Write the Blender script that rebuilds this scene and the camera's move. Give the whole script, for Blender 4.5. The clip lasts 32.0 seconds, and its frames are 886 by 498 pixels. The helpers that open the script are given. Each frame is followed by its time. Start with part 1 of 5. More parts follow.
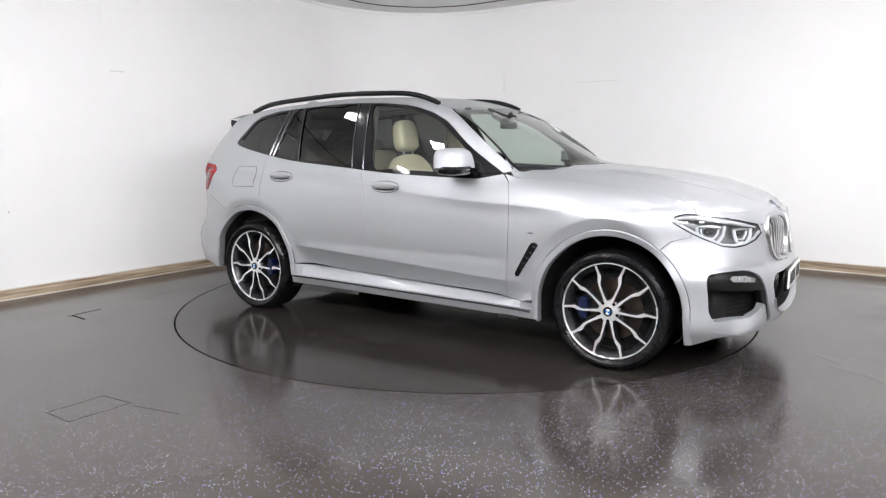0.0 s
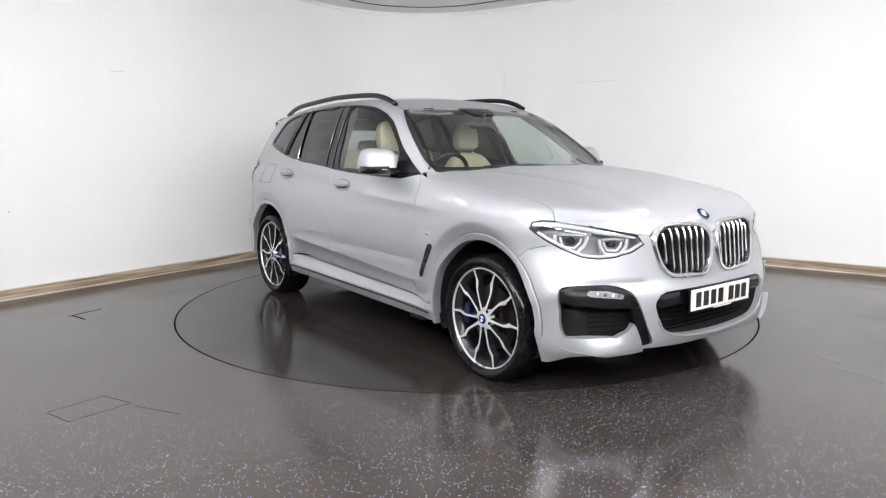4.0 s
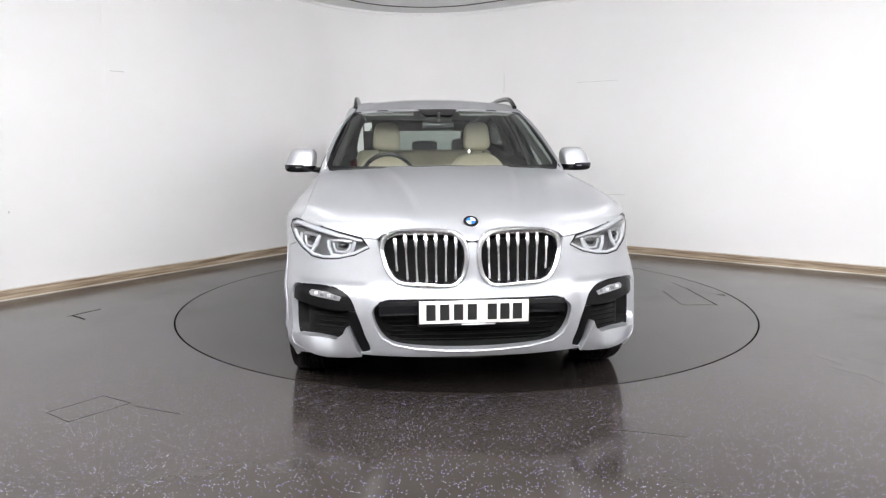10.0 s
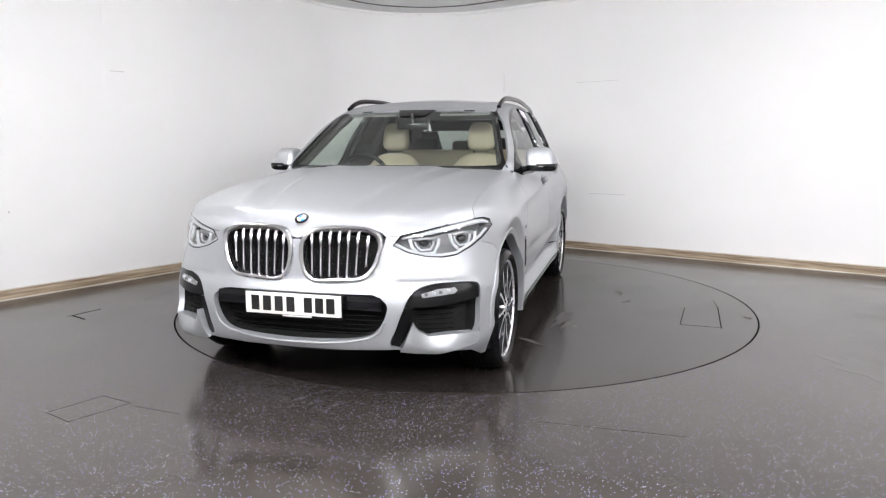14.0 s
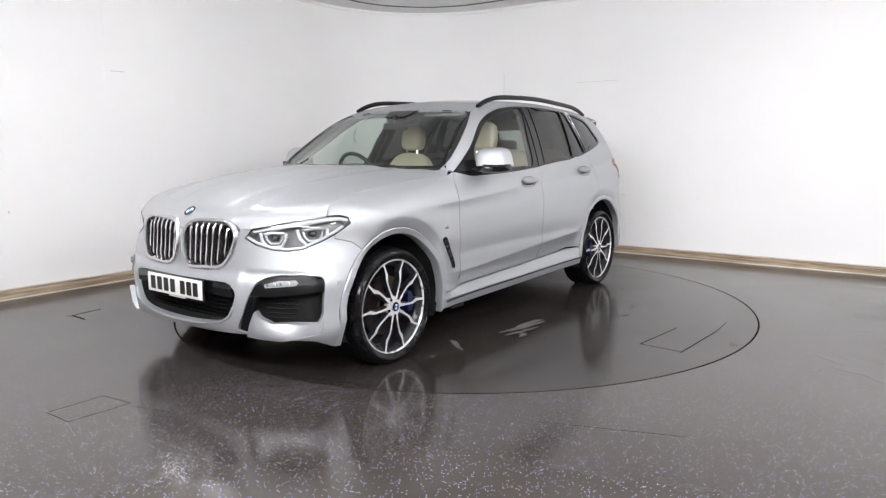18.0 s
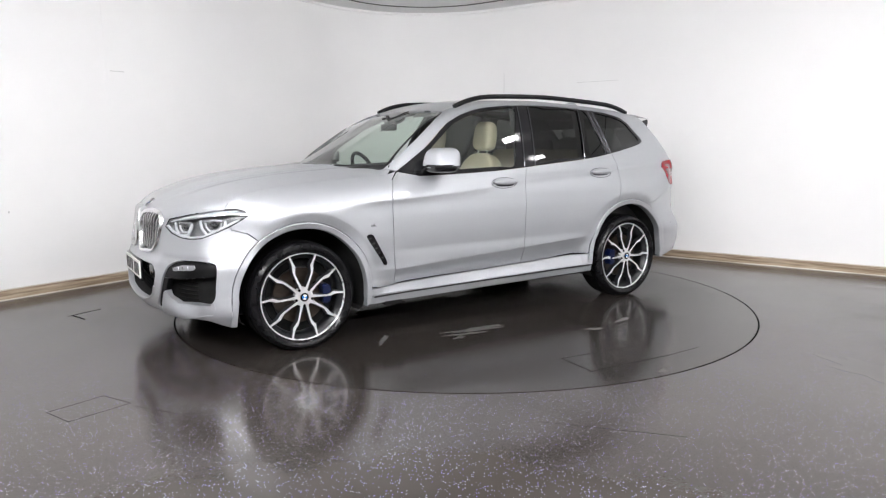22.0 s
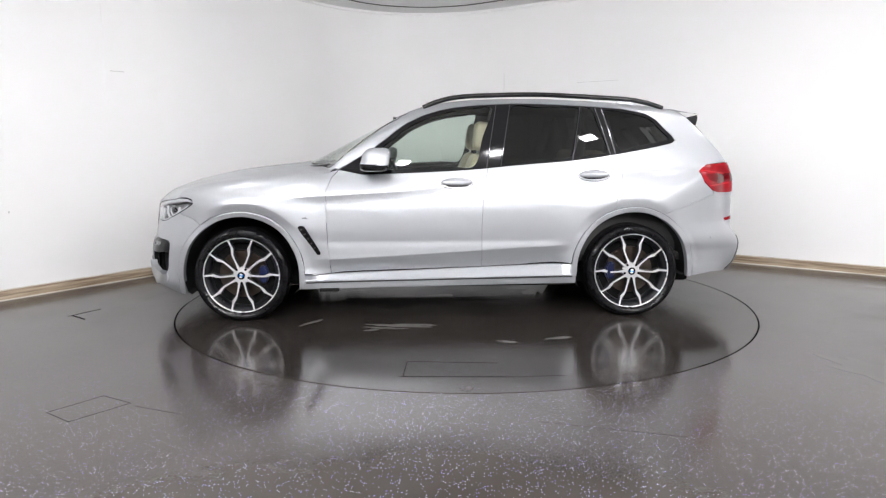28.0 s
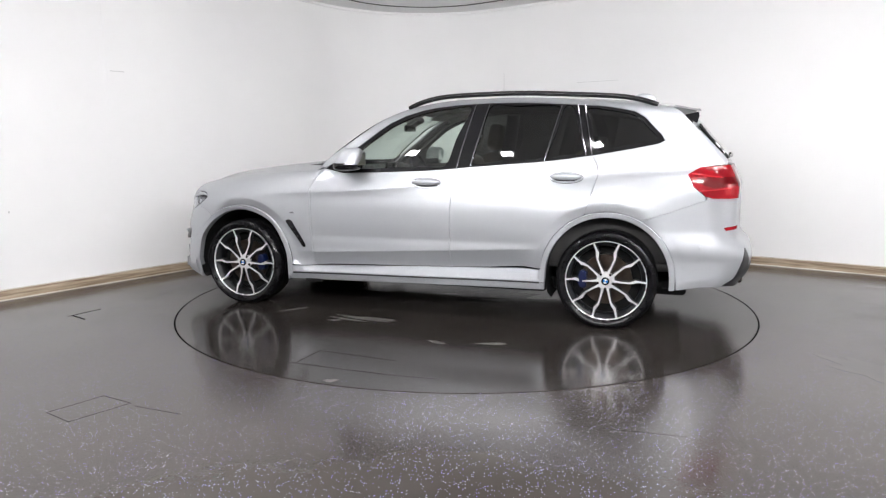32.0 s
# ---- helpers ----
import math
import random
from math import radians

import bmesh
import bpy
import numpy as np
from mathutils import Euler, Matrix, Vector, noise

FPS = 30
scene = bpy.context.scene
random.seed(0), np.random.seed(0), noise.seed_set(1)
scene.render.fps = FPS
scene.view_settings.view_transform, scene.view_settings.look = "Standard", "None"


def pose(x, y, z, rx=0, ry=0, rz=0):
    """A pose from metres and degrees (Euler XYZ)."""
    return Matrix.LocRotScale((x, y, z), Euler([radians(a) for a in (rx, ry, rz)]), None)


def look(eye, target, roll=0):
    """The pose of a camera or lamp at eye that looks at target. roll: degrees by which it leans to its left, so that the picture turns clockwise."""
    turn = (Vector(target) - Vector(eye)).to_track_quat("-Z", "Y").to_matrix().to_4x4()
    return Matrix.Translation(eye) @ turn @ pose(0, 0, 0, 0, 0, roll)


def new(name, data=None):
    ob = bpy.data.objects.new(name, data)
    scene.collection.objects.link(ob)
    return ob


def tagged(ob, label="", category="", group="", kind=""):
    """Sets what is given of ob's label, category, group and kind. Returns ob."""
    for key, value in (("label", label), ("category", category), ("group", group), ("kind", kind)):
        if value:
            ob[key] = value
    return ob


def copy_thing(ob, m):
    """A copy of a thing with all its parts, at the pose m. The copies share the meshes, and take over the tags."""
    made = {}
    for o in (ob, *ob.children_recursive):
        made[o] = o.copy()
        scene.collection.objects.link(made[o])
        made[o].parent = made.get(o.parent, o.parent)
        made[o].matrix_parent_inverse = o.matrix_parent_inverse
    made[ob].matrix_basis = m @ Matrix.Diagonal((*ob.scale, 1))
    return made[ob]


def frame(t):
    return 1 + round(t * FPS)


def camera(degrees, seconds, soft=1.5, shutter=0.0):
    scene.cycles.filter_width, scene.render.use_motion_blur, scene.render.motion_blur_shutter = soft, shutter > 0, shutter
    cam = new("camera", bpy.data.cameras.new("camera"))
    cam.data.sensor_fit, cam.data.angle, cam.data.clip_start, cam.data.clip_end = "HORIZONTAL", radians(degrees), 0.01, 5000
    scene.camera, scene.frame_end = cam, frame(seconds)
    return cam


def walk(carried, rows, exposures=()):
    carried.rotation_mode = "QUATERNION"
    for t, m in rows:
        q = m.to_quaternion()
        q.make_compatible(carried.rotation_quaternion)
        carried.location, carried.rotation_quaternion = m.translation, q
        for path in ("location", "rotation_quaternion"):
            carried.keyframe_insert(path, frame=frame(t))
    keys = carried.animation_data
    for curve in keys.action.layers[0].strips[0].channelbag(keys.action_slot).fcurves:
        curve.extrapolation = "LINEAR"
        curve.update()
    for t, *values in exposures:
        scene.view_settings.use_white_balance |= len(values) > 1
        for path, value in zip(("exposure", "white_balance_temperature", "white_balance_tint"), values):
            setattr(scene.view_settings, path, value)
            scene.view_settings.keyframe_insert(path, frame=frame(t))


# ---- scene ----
cam = camera(65.11, 32.0, soft=1.25)
EYE = (0.0, -5.689, 1.270)
VIEW = look(EYE, (-0.290, 4.195, -0.217), roll=-0.27)
walk(cam, [(0.0, VIEW), (32.0, VIEW)])

# ---- light: a closed white studio, lit by small ceiling floods and added fill panels ----
world = bpy.data.worlds.new("world")
scene.world = world
world.use_nodes = True
world.node_tree.nodes["Background"].inputs["Color"].default_value = (0.9, 0.95, 1.0, 1)
world.node_tree.nodes["Background"].inputs["Strength"].default_value = 0.0
scene.view_settings.exposure = 0.0
PANEL_GLOW = 58.0
SPOT_GLOW = 90.0


# ---- materials ----
class Mat:
    """A node material in the making."""

    def __init__(self, name, color=(0.5, 0.5, 0.5), rough=0.5, metal=0.0, coat=0.0, coat_rough=0.03, spec=0.5):
        self.m = bpy.data.materials.new(name)
        self.m.use_nodes = True
        self.t = self.m.node_tree
        self.b = self.t.nodes["Principled BSDF"]
        self.b.inputs["Base Color"].default_value = (*color, 1)
        self.b.inputs["Roughness"].default_value = rough
        self.b.inputs["Metallic"].default_value = metal
        self.b.inputs["Coat Weight"].default_value = coat
        self.b.inputs["Coat Roughness"].default_value = coat_rough
        self.b.inputs["Specular IOR Level"].default_value = spec

    def n(self, kind, **values):
        node = self.t.nodes.new(kind)
        for key, v in values.items():
            node.inputs[key.replace("_", " ")].default_value = v
        return node

    def link(self, a, b):
        self.t.links.new(a, b)

    def coords(self):
        return self.n("ShaderNodeTexCoord").outputs["Object"]

    def noise(self, scale, detail=4.0, rough=0.55, source=None):
        node = self.n("ShaderNodeTexNoise", Scale=scale, Detail=detail, Roughness=rough)
        self.link(source or self.coords(), node.inputs["Vector"])
        return node.outputs["Fac"]

    def ramp(self, source, stops):
        node = self.t.nodes.new("ShaderNodeValToRGB")
        e = node.color_ramp.elements
        while len(e) < len(stops):
            e.new(0.5)
        for el, (at, c) in zip(e, stops):
            el.position = at
            el.color = (*c, 1) if not isinstance(c, (int, float)) else (c, c, c, 1)
        self.link(source, node.inputs["Fac"])
        return node.outputs["Color"]

    def bump(self, source, strength, distance=0.01):
        node = self.n("ShaderNodeBump", Strength=strength, Distance=distance)
        self.link(source, node.inputs["Height"])
        self.link(node.outputs["Normal"], self.b.inputs["Normal"])

    def vary(self, scale, a, b, detail=4.0):
        self.link(self.ramp(self.noise(scale, detail), [(0.3, a), (0.7, b)]), self.b.inputs["Base Color"])
        return self

    def roughness(self, scale, a, b):
        self.link(self.ramp(self.noise(scale, 5.0), [(0.3, a), (0.7, b)]), self.b.inputs["Roughness"])
        return self


def wall_paint():
    k = Mat("wall_paint", rough=0.75)
    k.vary(0.7, (0.80, 0.80, 0.80), (0.85, 0.85, 0.845))
    k.bump(k.noise(9.0, 6.0), 0.05, 0.01)
    return k.m


def ceiling_paint():
    k = Mat("ceiling_paint", rough=0.85)
    k.vary(1.5, (0.80, 0.80, 0.80), (0.86, 0.86, 0.86))
    return k.m


def floor_vinyl(name, share, tone=1.0, shine=0.5):
    """Dark sheet vinyl with a wet shine and pale flecks."""
    k = Mat(name, rough=0.2, spec=shine)
    co = k.coords()
    base = k.ramp(k.noise(1.1, 6.0, 0.6, co), [(0.3, (0.028 * tone, 0.0235 * tone, 0.021 * tone)), (0.7, (0.042 * tone, 0.0365 * tone, 0.033 * tone))])
    cell = k.n("ShaderNodeTexVoronoi", Scale=120.0)
    k.link(co, cell.inputs["Vector"])
    fleck = k.ramp(cell.outputs["Distance"], [(0.23, 1.0), (0.31, 0.0)])
    pick = k.t.nodes.new("ShaderNodeSeparateColor")
    k.link(cell.outputs["Color"], pick.inputs["Color"])
    some = k.ramp(pick.outputs["Red"], [(1 - share, 0.0), (1.03 - share, 1.0)])
    on = k.n("ShaderNodeMath")
    on.operation = "MULTIPLY"
    k.link(fleck, on.inputs[0])
    k.link(some, on.inputs[1])
    tint = k.ramp(pick.outputs["Green"], [(0.0, (0.28, 0.24, 0.66)), (0.5, (0.52, 0.52, 0.60)), (1.0, (0.18, 0.13, 0.62))])
    mix = k.n("ShaderNodeMix")
    mix.data_type = "RGBA"
    k.link(on.outputs[0], mix.inputs["Factor"])
    k.link(base, mix.inputs["A"])
    k.link(tint, mix.inputs["B"])
    k.link(mix.outputs["Result"], k.b.inputs["Base Color"])
    k.link(k.ramp(k.noise(0.9, 7.0, 0.62, co), [(0.35, 0.11), (0.52, 0.17), (0.68, 0.24)]), k.b.inputs["Roughness"])
    k.bump(k.noise(55.0, 3.0, 0.5, co), 0.10, 0.002)
    return k.m


def skirting_wood(name, dark, pale):
    """Worn wood, its grain and scuffs drawn out along the board."""
    k = Mat(name, rough=0.6)
    grain = k.n("ShaderNodeMapping", Scale=(1.2, 1.2, 26.0))
    k.link(k.coords(), grain.inputs["Vector"])
    k.link(k.ramp(k.noise(1.6, 8.0, 0.6, grain.outputs["Vector"]), [(0.34, dark), (0.66, pale)]), k.b.inputs["Base Color"])
    k.bump(k.noise(30.0), 0.2, 0.004)
    return k.m


def silver_paint():
    """Metallic flakes in a satin silver base under a clear lacquer."""
    k = Mat("silver_paint", (0.48, 0.492, 0.505), 0.42, 0.60, 0.5, 0.04)
    flake = k.noise(900.0, 1.0)
    k.link(k.ramp(flake, [(0.35, (0.352, 0.366, 0.384)), (0.65, (0.452, 0.468, 0.488))]), k.b.inputs["Base Color"])
    k.roughness(2.0, 0.40, 0.44)
    return k.m


def glass(name, tint, shine=0.06):
    k = Mat(name)
    k.t.nodes.remove(k.b)
    clear = k.n("ShaderNodeBsdfTransparent")
    clear.inputs["Color"].default_value = (*tint, 1)
    gloss = k.n("ShaderNodeBsdfGlossy", Roughness=0.02)
    gloss.inputs["Color"].default_value = (1, 1, 1, 1)
    lw = k.n("ShaderNodeLayerWeight", Blend=0.5)
    fall = k.n("ShaderNodeMath")
    fall.operation = "POWER"
    fall.inputs[1].default_value = 5.0
    k.link(lw.outputs["Facing"], fall.inputs[0])
    share = k.n("ShaderNodeMath")
    share.operation = "MULTIPLY_ADD"
    share.inputs[1].default_value, share.inputs[2].default_value = 0.9, shine
    k.link(fall.outputs[0], share.inputs[0])
    mix = k.n("ShaderNodeMixShader")
    k.link(share.outputs[0], mix.inputs["Fac"])
    k.link(clear.outputs["BSDF"], mix.inputs[1])
    k.link(gloss.outputs["BSDF"], mix.inputs[2])
    k.link(mix.outputs["Shader"], k.t.nodes["Material Output"].inputs["Surface"])
    return k.m


def glow(name, color, strength):
    k = Mat(name, color)
    k.b.inputs["Emission Color"].default_value = (*color, 1)
    k.b.inputs["Emission Strength"].default_value = strength
    return k.m


def rubber():
    k = Mat("tyre_rubber", rough=0.42, spec=0.20)
    k.vary(25.0, (0.004, 0.004, 0.0045), (0.008, 0.008, 0.009))
    k.roughness(14.0, 0.12, 0.26)
    return k.m


def leather():
    k = Mat("cream_leather", rough=0.5)
    k.vary(6.0, (0.36, 0.315, 0.225), (0.44, 0.39, 0.29))
    k.bump(k.noise(120.0), 0.15, 0.002)
    return k.m


def disc_steel():
    k = Mat("brake_steel", (0.42, 0.38, 0.35), 0.35, 1.0)
    k.vary(8.0, (0.06, 0.043, 0.034), (0.13, 0.11, 0.095))
    return k.m


WALL, CEIL, FLOOR, SKIRT = wall_paint(), ceiling_paint(), floor_vinyl("floor_vinyl", 0.22, 1.3, 0.42), skirting_wood("skirting_wood", (0.15, 0.098, 0.055), (0.50, 0.41, 0.30))
BEAD = skirting_wood("worn_bead", (0.42, 0.36, 0.28), (0.74, 0.70, 0.64))
DISC = floor_vinyl("worn_vinyl", 0.03, 0.72, 0.34)
SILVER = silver_paint()
WET = Mat("wet_vinyl", (0.03, 0.027, 0.025), 0.07).vary(3.0, (0.024, 0.021, 0.020), (0.038, 0.034, 0.032)).m
DRY = Mat("dried_water", (0.16, 0.15, 0.145), 0.5).vary(30.0, (0.035, 0.032, 0.030), (0.10, 0.096, 0.092)).m
SHADOW_GAP = Mat("shadow_gap", (0.06, 0.06, 0.06), 0.8).m
SCUFF = Mat("wall_scuff", (0.62, 0.62, 0.62), 0.8).m
GLOSS_BLACK = Mat("gloss_black", (0.006, 0.006, 0.007), 0.08).m
RAIL_BLACK = Mat("rail_black", (0.004, 0.004, 0.005), 0.18, 0, 0, 0.03, 0.3).m
TRIM_BLACK = Mat("intake_black", (0.005, 0.005, 0.0055), 0.28, 0, 0, 0.03, 0.14).m
SATIN_BLACK = Mat("satin_black", (0.012, 0.012, 0.013), 0.4).vary(20.0, (0.010, 0.010, 0.011), (0.016, 0.016, 0.017)).m
MATT_BLACK = Mat("matt_black", (0.008, 0.008, 0.008), 0.8, 0, 0, 0.03, 0.2).vary(14.0, (0.005, 0.005, 0.005), (0.012, 0.012, 0.012)).m
GROOVE = Mat("groove_black", (0.004, 0.004, 0.004), 0.9, 0, 0, 0.03, 0.1).m
CHROME = Mat("chrome", (0.78, 0.78, 0.79), 0.09, 1.0).roughness(10.0, 0.05, 0.1).m
SLAT = Mat("slat_metal", (0.80, 0.80, 0.81), 0.24, 1.0).m
SATIN_CHROME = Mat("satin_chrome", (0.66, 0.66, 0.67), 0.24, 1.0).roughness(10.0, 0.2, 0.28).m
SATIN_METAL = Mat("satin_metal", (0.58, 0.59, 0.60), 0.32, 1.0).m
TRIM_DARK = Mat("polished_dark_trim", (0.16, 0.16, 0.17), 0.14, 1.0).m
RIM_BRIGHT = Mat("machined_rim", (0.74, 0.74, 0.75), 0.3, 0.6).roughness(6.0, 0.26, 0.32).m
RIM_DARK = Mat("dark_rim", (0.015, 0.016, 0.018), 0.36, 0.4, 0.1).roughness(12.0, 0.25, 0.38).m
RUBBER, LEATHER, BRAKE = rubber(), leather(), disc_steel()
CALIPER = Mat("blue_caliper", (0.002, 0.006, 0.038), 0.3, 0, 0.3).m
CLEAR = glass("clear_glass", (0.80, 0.88, 0.83), 0.10)
PRIVACY = glass("privacy_glass", (0.055, 0.058, 0.055))
DIM = glass("rear_glass", (0.42, 0.46, 0.43), 0.08)
LENS = glass("lamp_lens", (0.93, 0.94, 0.95))
LAMP_GREY = Mat("lamp_grey", (0.27, 0.274, 0.28), 0.25, 0.4, 0.2).m
FOG = Mat("fog_lamp_grey", (0.20, 0.205, 0.21), 0.3, 0, 0, 0.03, 0.3).m
LAMP_WHITE = Mat("lamp_light_bar", (0.48, 0.50, 0.52), 0.25, 0, 0.3).m
RED_LENS = Mat("red_lens", (0.30, 0.004, 0.009), 0.14, 0, 0.0, 0.03, 0.3).vary(9.0, (0.18, 0.002, 0.006), (0.25, 0.004, 0.009)).m
RED_DARK = Mat("dark_red_lens", (0.11, 0.002, 0.004), 0.16, 0, 0.2).m
RED_BRIGHT = Mat("bright_red_lens", (0.38, 0.012, 0.02), 0.2).m
PLATE_WHITE = Mat("plate_white", (0.78, 0.78, 0.74), 0.35).m
INK = Mat("plate_ink", (0.006, 0.006, 0.006), 0.5).m
BLUE = Mat("badge_blue", (0.02, 0.16, 0.50), 0.2, 0, 1.0).m
WHITE = Mat("badge_white", (0.80, 0.80, 0.80), 0.2, 0, 1.0).m
RED = Mat("badge_red", (0.5, 0.01, 0.02), 0.3).m
INTERIOR = Mat("interior_dark", (0.020, 0.020, 0.020), 0.6).vary(9.0, (0.016, 0.016, 0.016), (0.028, 0.027, 0.026)).m
HEADLINING = Mat("headlining", (0.30, 0.30, 0.29), 0.9).vary(12.0, (0.15, 0.15, 0.145), (0.20, 0.20, 0.19)).m


# ---- mesh helpers ----
def mesh_object(name, verts, faces, material, parent=None, label="", smooth=True, normals=None, slots=None):
    data = bpy.data.meshes.new(name)
    data.from_pydata([tuple(v) for v in verts], [], faces)
    for m in (material if isinstance(material, (list, tuple)) else [material]):
        data.materials.append(m)
    if slots is not None:
        data.polygons.foreach_set("material_index", slots)
    data.polygons.foreach_set("use_smooth", [smooth] * len(data.polygons))
    data.update()
    if normals is not None:
        data.normals_split_custom_set_from_vertices([tuple(n) for n in normals])
    ob = new(name, data)
    ob.parent = parent
    if label:
        tagged(ob, label)
    return ob


def part(name, bm, material, parent=None, label="", smooth=True, angle=35):
    """Links a bmesh as one mesh object."""
    bmesh.ops.recalc_face_normals(bm, faces=bm.faces)
    data = bpy.data.meshes.new(name)
    if smooth:
        for f in bm.faces:
            f.smooth = True
        for e in bm.edges:
            if len(e.link_faces) != 2 or e.calc_face_angle(0) > radians(angle):
                e.smooth = False
    bm.to_mesh(data)
    bm.free()
    for m in (material if isinstance(material, (list, tuple)) else [material]):
        data.materials.append(m)
    ob = new(name, data)
    ob.parent = parent
    if label:
        tagged(ob, label)
    return ob


def box(sx, sy, sz, at=(0, 0, 0), bevel=0.0, turn=(0, 0, 0), bm=None, steps=2):
    out = bm or bmesh.new()
    made = bmesh.ops.create_cube(out, size=1.0, matrix=pose(*at, *turn) @ Matrix.Diagonal((sx, sy, sz, 1)))
    if bevel > 0:
        edges = {e for v in made["verts"] for e in v.link_edges}
        bmesh.ops.bevel(out, geom=list(edges), offset=bevel, segments=steps, affect="EDGES", profile=0.5)
    return out


def tube(points, radius, sides=10, bm=None, squash=1.0, closed=False):
    """A round bar along 3D points."""
    out = bm or bmesh.new()
    pts = [Vector(p) for p in points]
    rings = []
    count = len(pts)
    for i, p in enumerate(pts):
        a = pts[(i - 1) % count] if closed or i > 0 else p
        b = pts[(i + 1) % count] if closed or i < count - 1 else p
        t = (b - a).normalized()
        side = t.cross(Vector((0, 0, 1)))
        side = side.normalized() if side.length > 1e-4 else Vector((1, 0, 0))
        up = side.cross(t)
        r = radius[i] if isinstance(radius, (list, tuple)) else radius
        rings.append([out.verts.new(p + (side * math.cos(k) + up * math.sin(k) * squash) * r)
                      for k in (2 * math.pi * j / sides for j in range(sides))])
    for i in range(count if closed else count - 1):
        a, b = rings[i], rings[(i + 1) % count]
        for j in range(sides):
            out.faces.new((a[j], a[(j + 1) % sides], b[(j + 1) % sides], b[j]))
    if not closed:
        out.faces.new(rings[0][::-1])
        out.faces.new(rings[-1])
    return out


def lathe(profile, steps=64, bm=None, closed=False):
    """Turns (radius, y) pairs about the y axis."""
    out = bm or bmesh.new()
    rings = [[out.verts.new((r * math.cos(2 * math.pi * j / steps), y, r * math.sin(2 * math.pi * j / steps))) for j in range(steps)] for r, y in profile]
    for a, b in zip(rings, rings[1:] + (rings[:1] if closed else [])):
        for j in range(steps):
            out.faces.new((a[j], a[(j + 1) % steps], b[(j + 1) % steps], b[j]))
    return out


def prism(outline, depth, bm=None, m=Matrix.Identity(4), bevel=0.0):
    """A flat outline (x, y), thickened along z from 0 to depth, then moved by m."""
    out = bm or bmesh.new()
    low = [out.verts.new(m @ Vector((x, y, 0))) for x, y in outline]
    top = [out.verts.new(m @ Vector((x, y, depth))) for x, y in outline]
    faces = [out.faces.new(low[::-1]), out.faces.new(top)]
    n = len(low)
    for i in range(n):
        faces.append(out.faces.new((low[i], low[(i + 1) % n], top[(i + 1) % n], top[i])))
    if bevel > 0:
        bmesh.ops.bevel(out, geom=list(faces[1].edges), offset=bevel, segments=2, affect="EDGES", profile=0.5)
    return out


# ---- the studio ----
CORNER = Vector((-0.83, 4.32, 0))
ALONG_L = Vector((-0.5610, -0.8278, 0))
ALONG_R = Vector((0.8278, -0.5610, 0))
HEIGHT, COVE = 2.97, 1.5
LONG_L, LONG_R = 10.6, 9.2


def room_outline(inset=0.0):
    """The room's plan from the near end of one wall round the coved corner to the near end of the other."""
    pts = []
    a, b = ALONG_L, ALONG_R
    centre = CORNER + COVE * (a + b)
    pts.append(CORNER + LONG_L * a)
    for i in range(25):
        k = math.pi / 2 * i / 24
        pts.append(centre - COVE * (b * math.cos(k) + a * math.sin(k)))
    pts.append(CORNER + LONG_R * b)
    pts.append(CORNER + LONG_R * b + LONG_L * a)
    return [(p.x, p.y) for p in pts]


def offset_loop(loop, d):
    """A closed plan moved inwards by d (for a clockwise loop seen from above) or outwards for d below 0."""
    out = []
    n = len(loop)
    for i in range(n):
        p, q, r = Vector(loop[i - 1]), Vector(loop[i]), Vector(loop[(i + 1) % n])
        e1, e2 = (q - p).normalized(), (r - q).normalized()
        n1, n2 = Vector((e1.y, -e1.x)), Vector((e2.y, -e2.x))
        m = (n1 + n2)
        m = m / max(m.dot(n1), 0.2)
        out.append(tuple(q + m * d))
    return out


PLAN_LOOP = room_outline()


def band(name, loop, inner, outer, z0, z1, first, last, material, parent=None, label="", kind="structure"):
    """A wall-like strip along part of a loop, from inner to outer offset and from z0 to z1."""
    a, b = offset_loop(loop, inner), offset_loop(loop, outer)
    bm = bmesh.new()
    rows = []
    for i in range(first, last + 1):
        j = i % len(loop)
        rows.append([bm.verts.new((*a[j], z0)), bm.verts.new((*a[j], z1)), bm.verts.new((*b[j], z1)), bm.verts.new((*b[j], z0))])
    for p, q in zip(rows, rows[1:]):
        for k in range(4):
            bm.faces.new((p[k], p[(k + 1) % 4], q[(k + 1) % 4], q[k]))
    bm.faces.new(rows[0])
    bm.faces.new(rows[-1][::-1])
    ob = part(name, bm, material, parent, angle=30)
    return tagged(ob, label, kind=kind) if kind else ob


